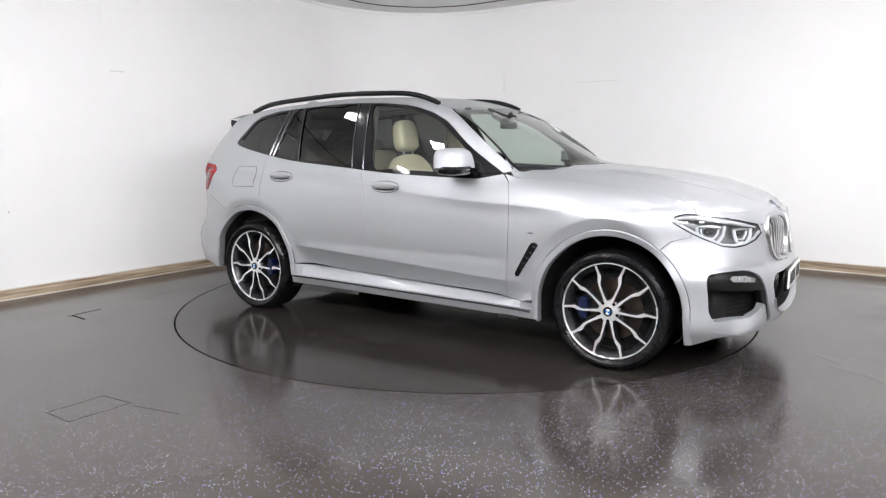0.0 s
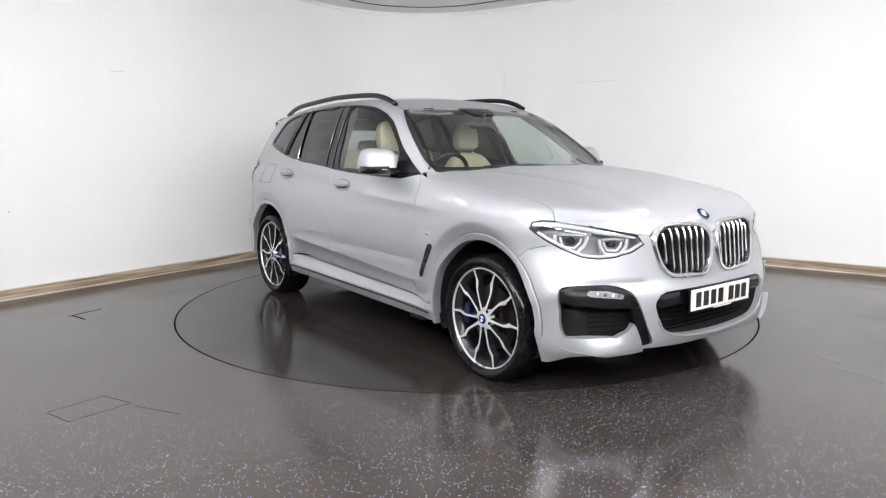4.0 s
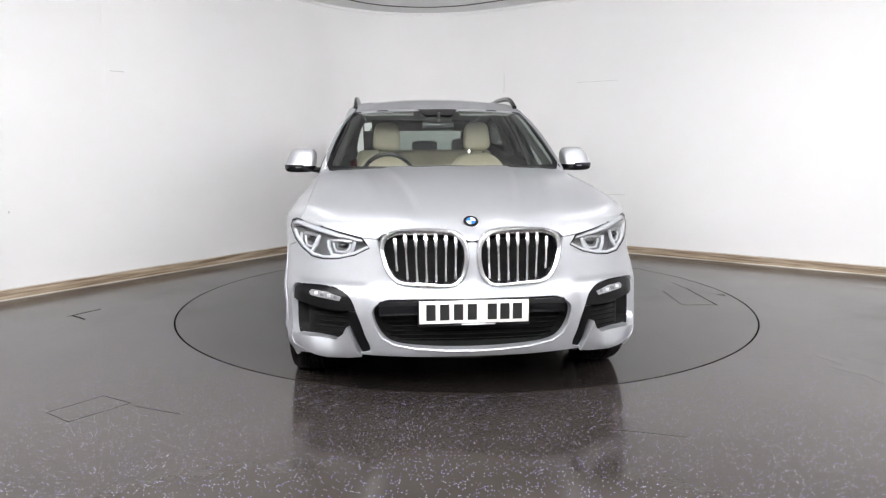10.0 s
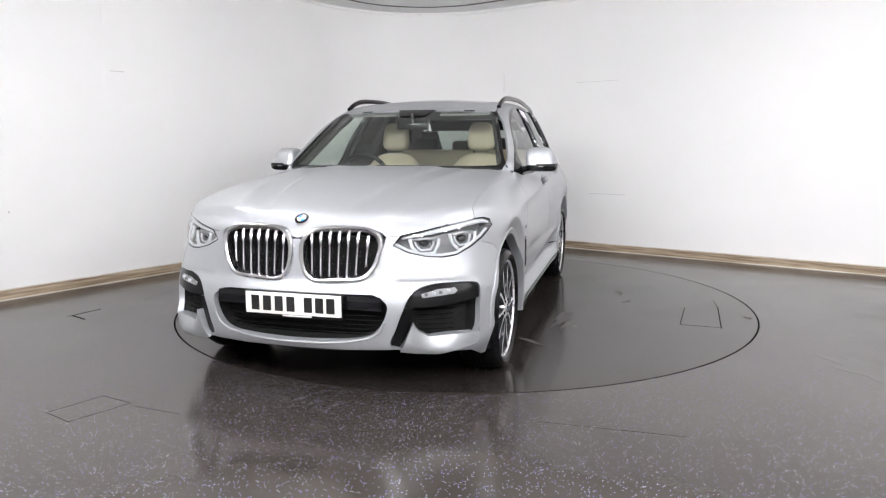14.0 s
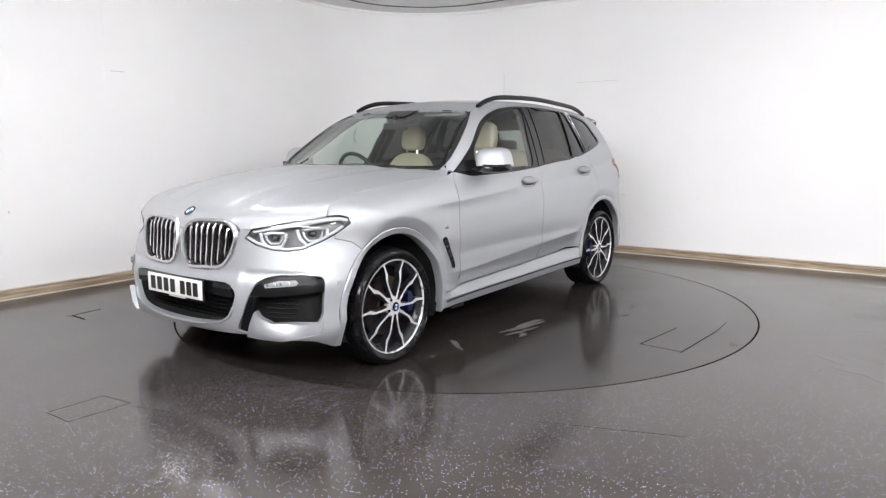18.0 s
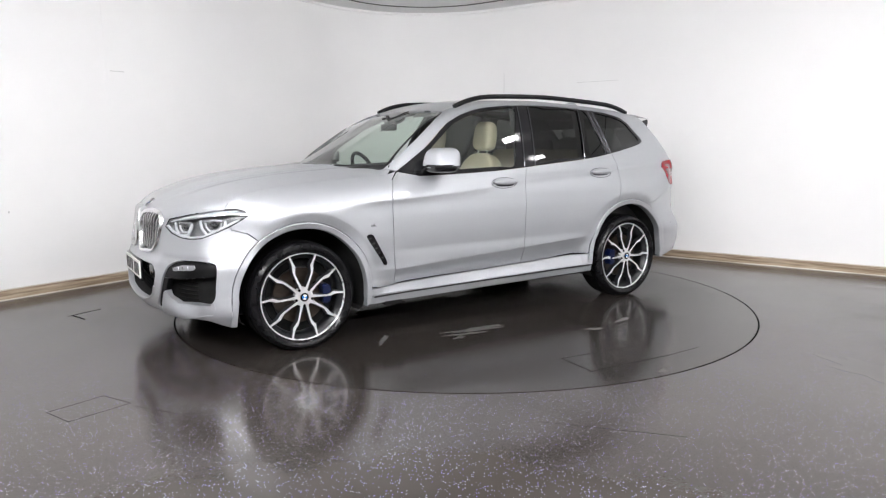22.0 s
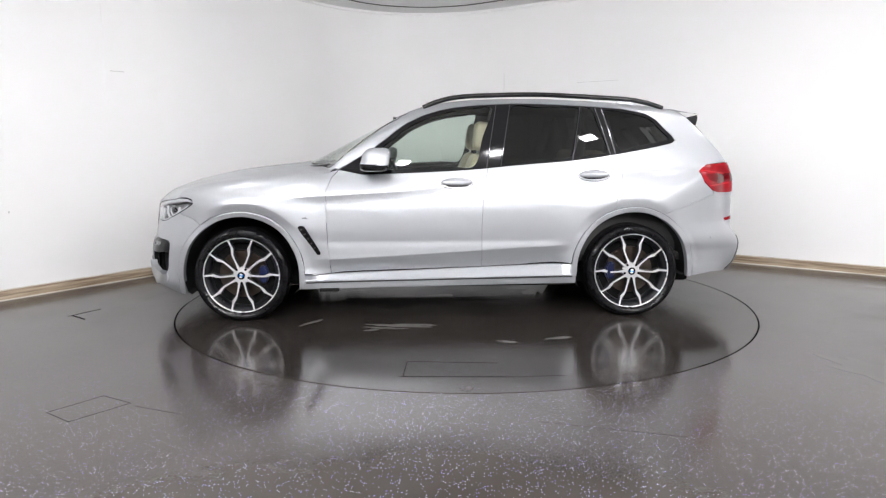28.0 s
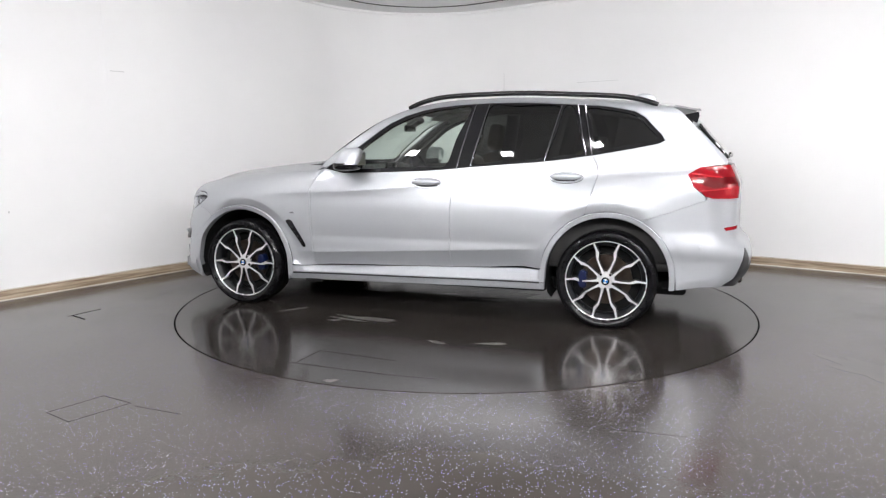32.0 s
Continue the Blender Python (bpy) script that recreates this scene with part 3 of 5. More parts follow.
def at_front(*yz):
    """Points of the front from (y, z)."""
    a = np.array(yz, float)
    s = np.stack([0 * a[:, 0] + 1.3, a[:, 0], a[:, 1]], 1)
    return meet(s, np.tile((1.0, 0.0, 0.0), (len(a), 1)), 0.0, 1.3)


def at_rear(*yz):
    a = np.array(yz, float)
    s = np.stack([0 * a[:, 0] - 1.4, a[:, 0], a[:, 1]], 1)
    return meet(s, np.tile((-1.0, 0.0, 0.0), (len(a), 1)), 0.0, 1.3)


def at_screen(*yz):
    a = np.array(yz, float)
    return lift_screen(a)


def round_loop(pts, step, soft=None):
    """A closed outline: corners kept, or the whole passed through smoothly, and cut into short steps."""
    p = np.asarray(pts, float)
    out = []
    n = len(p)
    for i in range(n):
        a, b = p[i], p[(i + 1) % n]
        k = max(1, int(np.linalg.norm(b - a) / step))
        if soft:
            p0, p3 = p[i - 1], p[(i + 2) % n]
            for t in np.arange(k) / k:
                q = 0.5 * ((2 * a) + (b - p0) * t + (2 * p0 - 5 * a + 4 * b - p3) * t * t + (3 * a - p0 - 3 * b + p3) * t ** 3)
                out.append(q)
        else:
            for t in np.arange(k) / k:
                out.append(a + (b - a) * t)
    return np.array(out)


def shrink(loop, d):
    """A closed outline moved inwards by d."""
    nx = np.roll(loop, -1, 0)
    area = np.sum(loop[:, 0] * nx[:, 1] - nx[:, 0] * loop[:, 1])
    s = 1 if area > 0 else -1
    e = nx - loop
    e = e / np.maximum(np.linalg.norm(e, axis=1)[:, None], 1e-9)
    nrm = np.stack([-e[:, 1], e[:, 0]], 1) * s
    prev = np.roll(nrm, 1, 0)
    m = nrm + prev
    m = m / np.maximum(np.sum(m * nrm, 1), 0.35)[:, None]
    return loop + m * d


def inside(loop, q):
    x, y = q[:, 0], q[:, 1]
    hit = np.zeros(len(q), bool)
    for (x0, y0), (x1, y1) in zip(loop, np.roll(loop, -1, 0)):
        c = ((y0 > y) != (y1 > y))
        if y1 != y0:
            hit ^= c & (x < (x1 - x0) * (y - y0) / (y1 - y0) + x0)
    return hit


def near_loop(loop, q):
    best = np.full(len(q), 9.0)
    for p in loop:
        best = np.minimum(best, np.hypot(q[:, 0] - p[0], q[:, 1] - p[1]))
    return best


from mathutils.geometry import delaunay_2d_cdt


def skin(outline, kind, step=0.03, gap=0.0018, holes=(), thick=0.018, sink=0.0, soft=False, hole_gap=0.0, rails=None):
    """A piece of the car's skin: verts, faces, normals, slots (1: its back)."""
    loops = [shrink(round_loop(outline, step * 0.8, soft), gap)]
    loops += [shrink(round_loop(h, step * 0.6, True), -hole_gap) for h in holes]
    lo, hi = loops[0].min(0), loops[0].max(0)
    gx, gy = np.meshgrid(np.arange(lo[0], hi[0], step), np.arange(lo[1], hi[1], step * 0.9))
    gx[1::2] += step / 2
    q = np.stack([gx.ravel(), gy.ravel()], 1)
    ok = inside(loops[0], q)
    for h in loops[1:]:
        ok &= ~inside(h, q)
    q = q[ok]
    for l in loops:
        q = q[near_loop(l, q) > step * 0.55]
    if rails is not None:
        r = rails[inside(loops[0], rails)]
        r = r[near_loop(loops[0], r) > step * 0.3]
        q = q[[float(np.min(np.hypot(r[:, 0] - a, r[:, 1] - b))) > step * 0.45 for a, b in q]]
        q = np.concatenate([q, r], 0)
    uv, edges = [], []
    for l in loops:
        s = len(uv)
        uv += [tuple(v) for v in l]
        edges += [(s + i, s + (i + 1) % len(l)) for i in range(len(l))]
    uv += [tuple(v) for v in q]
    vs, _, fs, *_ = delaunay_2d_cdt([Vector(v) for v in uv], edges, [], 0, 1e-6)
    flat = np.array([tuple(v) for v in vs])
    mids = np.array([flat[list(f)].mean(0) for f in fs])
    keep = inside(loops[0], mids)
    for h in loops[1:]:
        keep &= ~inside(h, mids)
    fs = [f for f, k in zip(fs, keep) if k]
    p = LIFT[kind](flat)
    nrm = normals_at(p)
    p = p - nrm * sink
    faces = []
    for f in fs:
        f = list(f)
        if len(set(f)) < 3:
            continue
        a, b, c = p[f[0]], p[f[1]], p[f[2]]
        if np.dot(np.cross(b - a, c - a), nrm[f].mean(0)) < 0:
            f = f[::-1]
        faces.append(f)
    return thicken(p, faces, nrm, thick)


def thicken(p, faces, nrm, thick):
    count = {}
    for f in faces:
        for a, b in zip(f, f[1:] + f[:1]):
            count[(a, b)] = count.get((a, b), 0) + 1
    rim = [e for e in count if (e[1], e[0]) not in count]
    verts, normals = list(p), list(nrm)
    slots = [0] * len(faces)
    out = [list(f) for f in faces]
    if thick > 0:
        n = len(verts)
        verts += list(p - nrm * thick)
        normals += list(-nrm)
        out += [[v + n for v in f[::-1]] for f in faces]
        slots += [1] * len(faces)
        for a, b in rim:
            side = np.cross(p[b] - p[a], nrm[a])
            side = side / max(np.linalg.norm(side), 1e-9)
            s = len(verts)
            verts += [p[a], p[b], p[b] - nrm[b] * thick, p[a] - nrm[a] * thick]
            normals += [side] * 4
            out.append([s + 1, s, s + 3, s + 2])
            slots.append(0)
    return np.array(verts), out, np.array(normals), slots


def mirrored(piece):
    v, f, n, s = piece
    k = np.array((1.0, -1.0, 1.0))
    return v * k, [x[::-1] for x in f], n * k, s


def skins(name, piece, materials, parent, label="", both=True):
    """The piece on the car's left and, mirrored, on its right."""
    made = []
    for pc in ((piece, mirrored(piece)) if both else (piece,)):
        v, f, n, s = pc
        made.append(mesh_object(name, v, f, materials, parent, label, True, n, s))
    return made


def join3(*groups):
    return np.concatenate(groups, 0)


def arc(cx, cz, r, a0, a1, n, stretch=1.0):
    return [(cx + r * math.cos(radians(a0 + (a1 - a0) * i / n)), cz + stretch * r * math.sin(radians(a0 + (a1 - a0) * i / n))) for i in range(n + 1)]


# outlines of the left flank as (x, z), nose to tail
ARCH_F, ARCH_R = (1.425, 0.350), (-1.432, 0.362)
LIP_IN, LIP_OUT = 0.414, 0.452
DLO_LOW = [(0.715, 1.092), (0.55, 1.060), (0.387, 1.064), (0.143, 1.071), (-0.10, 1.081), (-0.31, 1.096), (-0.50, 1.113), (-0.72, 1.130), (-0.93, 1.145), (-1.14, 1.168), (-1.29, 1.190), (-1.45, 1.215), (-1.62, 1.246), (-1.745, 1.271)]
DLO_BACK = [(-1.785, 1.292), (-1.765, 1.33), (-1.71, 1.385), (-1.652, 1.450), (-1.58, 1.494)]
DLO_TOP = [(-1.396, 1.531), (-1.18, 1.548), (-0.966, 1.561), (-0.75, 1.570), (-0.54, 1.571), (-0.328, 1.563), (-0.116, 1.542), (-0.03, 1.525), (0.096, 1.488), (0.222, 1.430), (0.305, 1.372), (0.388, 1.305), (0.47, 1.245), (0.56, 1.190), (0.645, 1.138)]
SEAM_A = [(0.765, 1.045), (0.806, 0.940), (0.806, 0.779), (0.801, 0.573), (0.789, 0.401), (0.783, 0.343)]
SEAM_B = [(-0.365, 1.101), (-0.340, 1.0), (-0.328, 0.912), (-0.316, 0.687), (-0.318, 0.478), (-0.322, 0.379)]
SEAM_C = [(-1.314, 1.193), (-1.350, 1.12), (-1.358, 1.06), (-1.325, 0.945), (-1.278, 0.801)]


def stretch(pts, n):
    """Points at even steps along a broken line."""
    p = np.array(pts, float)
    d = np.concatenate([[0], np.cumsum(np.linalg.norm(np.diff(p, axis=0), axis=1))])
    t = np.linspace(0, d[-1], n)
    return [tuple(np.interp(q, d, p[:, k]) for k in range(p.shape[1])) for q in t]


SEAM_T = stretch([(-1.745, 0.789), (-1.85, 0.823), (-1.934, 0.853), (-2.06, 0.896)], 14)
SHUT = stretch([(1.868, 0.823), (1.835, 0.810), (1.66, 0.802), (1.40, 0.804), (1.10, 0.811), (0.90, 0.822), (0.80, 0.832)], 40)
SEAM_F = stretch([(1.76, 0.755), (1.850, 0.780)], 6)
LAMP = [(2.136, 0.488, 0.784), (2.118, 0.525, 0.832), (2.06, 0.640, 0.856), (1.994, 0.722, 0.877), (1.868, 0.823, 0.8985), (1.812, 0.862, 0.900), (1.768, 0.887, 0.888), (1.758, 0.897, 0.858), (1.800, 0.884, 0.832), (1.850, 0.866, 0.802), (1.922, 0.827, 0.765), (1.993, 0.771, 0.730), (2.04, 0.71, 0.722), (2.083, 0.640, 0.727), (2.118, 0.559, 0.749)]


def door_panels(car):
    low_f = [p for p in DLO_LOW if p[0] > -0.36]
    low_r = [p for p in DLO_LOW if -1.314 < p[0] < -0.37]
    front = SEAM_A + [(-0.098, 0.373)] + SEAM_B[::-1] + low_f[::-1]
    rear = SEAM_B + [(-0.60, 0.389), (-0.974, 0.401)] + arc(*ARCH_R, LIP_OUT + 0.002, 6, 70, 16) + SEAM_C[:-1][::-1] + low_r[::-1]
    doors = []
    line = [(x, float(LOW_CREASE_Z(x)) + d) for d in (0.0055, -0.0055) for x in np.arange(-1.0, 0.82, 0.012)]
    line += [(x, float(CREASE_Z(x)) + d) for d in (0.006, -0.006, -0.030) for x in np.arange(-1.4, 0.82, 0.014)]
    rails = uv_of(at_side(*line), "side")
    for name, loop, handle in (("front_door", front, (-0.135, 0.995)), ("rear_door", rear, (-1.143, 1.042))):
        doors += [skins(name, skin(uv_of(at_side(*loop), "side"), "side", 0.018, rails=rails), [SILVER, INTERIOR], car, "silver painted door skin with a sharp shoulder crease")]
    return doors


def arch_trims(car):
    for (cx, cz), a0, a1, drop0, drop1 in ((ARCH_F, -6, 186, 0.20, 0.225), (ARCH_R, -16, 188, 0.30, 0.24)):
        outer = arc(cx, cz, LIP_OUT, max(a0, 0), min(a1, 180), 40)
        inner = arc(cx, cz, LIP_IN, max(a0, 0), min(a1, 180), 40)
        f = cx > 0
        lo_front = 0.20 if f else 0.312
        lo_back = 0.312 if f else 0.295
        outer = [(outer[0][0] + (0.006 if f else 0.0), lo_front)] + outer + [(outer[-1][0], lo_back)]
        inner = [(inner[0][0] + 0.004, lo_front)] + inner + [(inner[-1][0], lo_back)]
        if f:
            inner[-1] = (inner[-1][0], 0.226)
            outer[-1] = (outer[-1][0], 0.284)
        pts = at_side(*outer, *inner)
        n = len(outer)
        nr = normals_at(pts)
        for i, (px, _, pz) in enumerate(pts):
            if pz < 0.52 and (px < cx if f else px > cx):
                foot = at_side((px, 0.52))
                pts[i, 1] = foot[0, 1] - 0.06 * max(0.0, 0.36 - pz)
                nr[i] = normals_at(foot)[0]
        flat = nr * np.array((0.35, 1.0, 0.35))
        flat = flat / np.linalg.norm(flat, axis=1)[:, None]
        o = pts[:n] + flat[:n] * 0.004
        mid = (pts[:n] * 0.90 + pts[n:] * 0.10) + flat[:n] * 0.0075
        edge = (pts[:n] * 0.10 + pts[n:] * 0.90) + flat[n:] * 0.0085
        i = pts[n:] + nr[n:] * 0.002
        back = i - np.array((0, 0.05, 0))
        rows = [pts[:n] - nr[:n] * 0.004, o, mid, edge, i, back]
        verts = np.concatenate(rows, 0)
        faces = []
        for r in range(len(rows) - 1):
            for k in range(n - 1):
                faces.append([r * n + k, r * n + k + 1, (r + 1) * n + k + 1, (r + 1) * n + k])
        for s in (1, -1):
            bm = bmesh.new()
            bv = [bm.verts.new((x, y * s, z)) for x, y, z in verts]
            for q in faces:
                bm.faces.new([bv[t] for t in q])
            part("arch_trim", bm, SILVER, car, "silver painted wheel arch lip", angle=28)


def flank(car):
    # front wing
    loop = join3(at_side(*[(0.719, 1.096)] + SEAM_A), at_side((0.90, 0.336), *arc(*ARCH_F, LIP_OUT + 0.002, 180, 52, 22)), at_side(*SEAM_F), np.array([LAMP[i] for i in (9, 8, 7, 6, 5, 4)]), at_top(*SHUT[1:]))
    line = [(x, float(CREASE_Z(x)) + d) for d in (0.006, -0.006, -0.030) for x in np.arange(0.8, 1.3, 0.014)]
    line += arc(1.42, 0.35, 0.520, 35, 145, 60) + arc(1.42, 0.35, 0.508, 35, 145, 60)
    rails = uv_of(at_side(*line), "side")
    skins("front_wing", skin(uv_of(loop, "side"), "side", 0.018, rails=rails), [SILVER, MATT_BLACK], car, "silver painted front wing with a slim side vent")
    # side frame: windscreen pillar, cant rail, rear pillar and quarter panel
    screen = [(0.800, 0.795, 1.118), (0.70, 0.765, 1.165), (0.50, 0.712, 1.295), (0.32, 0.655, 1.425), (0.205, 0.612, 1.512)]
    roof = [(0.12, 0.598), (-0.1, 0.594), (-0.5, 0.590), (-1.0, 0.588), (-1.5, 0.580), (-1.84, 0.565)]
    loop = join3(np.array(screen), at_top(*roof),
                 at_side((-1.93, 1.44), (-2.03, 1.335), (-2.12, 1.24), (-2.20, 1.155), (-2.19, 1.128), (-2.02, 1.113), (-1.940, 1.068), (-1.978, 0.985), (-2.053, 0.922), *SEAM_T[::-1]),
                 at_side(*arc(*ARCH_R, LIP_OUT + 0.002, 119, 71, 10)), at_side(*SEAM_C[::-1]),
                 at_side(*[p for p in DLO_LOW if p[0] < -1.314], *DLO_BACK, *DLO_TOP, (0.719, 1.096)))
    skins("side_frame", skin(uv_of(loop, "side"), "side", 0.028), [SILVER, HEADLINING], car, "silver painted pillars, cant rail and rear quarter")
    sills(car)


def sills(car):
    """The side skirt and the sill edge below it, swept along the car with sharp edges."""
    def sweep(name, x0, x1, profile, text):
        steps = 40
        for s in (1, -1):
            bm = bmesh.new()
            rows = []
            for i in range(steps + 1):
                x = x0 + (x1 - x0) * i / steps
                rows.append([bm.verts.new((x, y * s, z)) for y, z in profile(x)])
            n = len(rows[0])
            for p, q in zip(rows, rows[1:]):
                for k in range(n):
                    bm.faces.new((p[k], p[(k + 1) % n], q[(k + 1) % n], q[k]))
            bm.faces.new(rows[0])
            bm.faces.new(rows[-1][::-1])
            part(name, bm, SILVER, car, text, angle=12)

    def skirt(x):
        xc = min(max(x, -0.86), 0.66)
        edge, foot = float(np.interp(x, *SILL_TOP)) - 0.004, 0.2835 + 0.0126 * (0.96 - x)
        inner, outer = (float(v) for v in at_side((x, edge + 0.008), (xc, 0.2835 + 0.0126 * (0.96 - xc)))[:, 1])
        inner, outer = min(inner + 0.002, outer - 0.002), outer - 0.006 * float(ease((-0.84 - x) / 0.16))
        return [(inner - 0.03, edge), (inner - 0.003, edge), (inner + 0.001, edge - 0.003), (outer - 0.003, foot + 0.016), (outer, foot + 0.012), (outer, foot + 0.007), (outer - 0.004, foot + 0.004), (inner - 0.03, foot + 0.004)]

    def edge_bar(x):
        xc = min(max(x, -0.86), 0.66)
        foot = 0.2835 + 0.0126 * (0.96 - x)
        low = 0.230 + 0.012 * (1.0 - x)
        y = float(at_side((xc, 0.27))[0][1])
        return [(y - 0.05, foot - 0.003), (y + 0.002, foot - 0.003), (y + 0.005, foot - 0.007), (y - 0.003, low + 0.006), (y - 0.008, low), (y - 0.05, low)]
    sweep("side_skirt", 0.984, -1.012, skirt, "silver painted side skirt with a sharp upper edge")
    sweep("sill_edge", 1.000, -1.010, edge_bar, "silver lower sill edge")


def side_glass(car):
    outer = uv_of(at_side(*DLO_LOW, *DLO_BACK, *DLO_TOP), "side")

    def pane(*xz):
        return uv_of(at_side(*xz), "side")
    front = pane((0.43, 1.096), (0.15, 1.102), (-0.10, 1.111), (-0.266, 1.121), (-0.335, 1.33), (-0.412, 1.540), (-0.26, 1.540), (-0.10, 1.515), (0.05, 1.474), (0.19, 1.412), (0.30, 1.335), (0.42, 1.24), (0.455, 1.16))
    rear = pane((-0.478, 1.141), (-0.72, 1.159), (-0.968, 1.177), (-1.02, 1.35), (-1.065, 1.535), (-0.75, 1.548), (-0.565, 1.549), (-0.515, 1.33))
    fixed = pane((-1.008, 1.180), (-1.13, 1.196), (-1.249, 1.214), (-1.20, 1.40), (-1.162, 1.526), (-1.098, 1.532), (-1.052, 1.34))
    quarter = pane((-1.345, 1.230), (-1.47, 1.249), (-1.63, 1.278), (-1.735, 1.297), (-1.735, 1.318), (-1.68, 1.375), (-1.625, 1.44), (-1.555, 1.476), (-1.40, 1.508), (-1.262, 1.518), (-1.29, 1.42))
    frames = skins("window_surround", skin(outer, "side", 0.02, 0.002, [front, rear, fixed, quarter], 0.02, 0.002), [GLOSS_BLACK, INTERIOR], car, "gloss black window surround")
    for name, loop, m, text in (("front_door_window", front, CLEAR, "clear door window"), ("rear_door_window", rear, PRIVACY, "dark tinted door window"), ("fixed_window", fixed, PRIVACY, "dark tinted fixed pane"), ("quarter_window", quarter, PRIVACY, "dark tinted quarter window")):
        for ob in skins(name, skin(loop, "side", 0.045, -0.006, (), 0.0, 0.008, True), m, car, text):
            ob.visible_shadow = False
    # upright trim strips between the panes
    for a, b in (((-0.455, 1.112), (-0.548, 1.562)), ((-0.352, 1.100), (-0.445, 1.562)), ((-0.985, 1.150), (-1.078, 1.552)), ((-1.272, 1.190), (-1.186, 1.544)), ((-1.310, 1.195), (-1.236, 1.542))):
        t = [(a[0] + (b[0] - a[0]) * i / 8, a[1] + (b[1] - a[1]) * i / 8) for i in range(9)]
        pts = at_side(*t)
        pts = pts + normals_at(pts) * 0.001
        for s in (1, -1):
            part("window_trim", tube([(x, y * s, z) for x, y, z in pts], 0.0055, 8), TRIM_DARK, car, "dark polished upright trim strip")


def top(car):
    # bonnet, rear edge to the level where the nose turns down
    NZ = 0.8985
    half = math.atan2(0.823, 1.868 - NOSE_X)
    cut = lift_nose(np.array([(half * k, NZ) for k in np.linspace(1, -1, 25)]))
    left = at_top(*SHUT[::-1][:-1])
    back = at_top((1.068, 0.0), (1.038, 0.2), (0.972, 0.4), (0.872, 0.58), (0.822, 0.70), (0.806, 0.79))
    flip = np.array((1.0, -1.0, 1.0))
    loop = join3(left, cut, (left * flip)[::-1], (back[1:] * flip)[::-1], back)
    skins("bonnet", skin(uv_of(loop, "side"), "side", 0.022, 0.0), [SILVER, MATT_BLACK], car, "silver painted bonnet with two raised creases", False)
    brow = [(0.488, 0.832), (0.452, 0.826), (0.430, 0.848), (0.375, 0.868), (0.30, 0.875), (0.207, 0.876), (0.10, 0.870), (0.05, 0.852), (0.026, 0.822), (0.0, 0.814)]
    f = join3(np.array([LAMP[i] for i in (3, 2, 1)]), at_front(*brow))
    loop = join3(cut, f * flip, f[::-1][1:])
    skins("bonnet_nose", skin(uv_of(loop, "nose"), "nose", 0.022, 0.0), [SILVER, MATT_BLACK], car, "silver bonnet lip over the grille", False)
    # painted corner where pillar, wing and bonnet meet
    corner = at_top((0.72, 0.800), (0.80, 0.838), (0.835, 0.79), (0.835, 0.72), (0.778, 0.742))
    skins("scuttle_corner", skin(uv_of(corner, "side"), "side", 0.02, 0.0, (), 0.006, 0.0026), [SILVER, MATT_BLACK], car, "silver painted corner at the pillar's foot")
    # windscreen and roof
    edge = [(0.798, 1.118), (0.742, 1.22), (0.678, 1.37), (0.618, 1.508), (0.40, 1.532), (0.2, 1.541)]
    loop = [(0.0, 1.130), (0.4, 1.124), (0.62, 1.112), (0.74, 1.104)] + edge + [(0.0, 1.543)]
    loop = loop + [(-y, z) for y, z in loop[::-1] if y > 0]
    loop = np.array(loop)
    frit = np.array([(0.0, 1.138), (0.35, 1.136), (0.66, 1.134), (0.745, 1.150), (0.708, 1.26), (0.655, 1.38), (0.604, 1.499), (0.38, 1.525), (0.15, 1.534), (0.10, 1.485), (0, 1.485)])
    frit = np.concatenate([frit, frit[::-1][1:-1] * np.array((-1, 1))])
    skins("windscreen_border", skin(loop, "screen", 0.03, 0.001, [frit], 0.006, 0.002), [GLOSS_BLACK, INTERIOR], car, "black printed border of the windscreen", False)
    skins("windscreen", skin(frit, "screen", 0.05, -0.004, (), 0.0, 0.010, True), CLEAR, car, "clear raked windscreen", False)[0].visible_shadow = False
    front = [(0.205, 0.600), (0.212, 0.4), (0.222, 0.2), (0.225, 0.0)]
    sides = [(-1.84, 0.555), (-1.5, 0.574), (-1.0, 0.582), (-0.5, 0.584), (-0.1, 0.588), (0.12, 0.592)]
    loop = sides + front + [(x, -y) for x, y in (sides + front[:3])[::-1]] + [(-1.88, 0.0)]
    hole = [(-0.02, 0.0), (-0.03, 0.25), (-0.05, 0.44), (-0.09, 0.475), (-0.6, 0.48), (-1.15, 0.475), (-1.20, 0.44), (-1.22, 0.0), (-1.20, -0.44), (-1.15, -0.475), (-0.6, -0.48), (-0.09, -0.475), (-0.05, -0.44), (-0.03, -0.25)]
    hole = uv_of(at_top(*hole), "side")
    skins("roof", skin(uv_of(at_top(*loop), "side"), "side", 0.04, 0.002, [hole]), [SILVER, HEADLINING], car, "silver painted roof", False)
    skins("glass_roof", skin(hole, "side", 0.05, 0.004, (), 0.006, 0.003, True), [GLOSS_BLACK, HEADLINING], car, "dark panoramic glass roof panel", False)
    # roof rails, black
    for s in (1, -1):
        pts = []
        for i in range(41):
            x = 0.10 - 1.83 * i / 40
            base = at_top((x, 0.602 if x > -1 else 0.602 - 0.03 * (-1 - x)))[0]
            k = min(1, i / 6, (40 - i) / 6)
            pts.append((base[0], base[1] * s, base[2] + 0.006 + 0.034 * (1 - (1 - k) ** 2)))
        part("roof_rail", tube(pts, 0.016, 10, None, 1.15), RAIL_BLACK, car, "black roof rail")


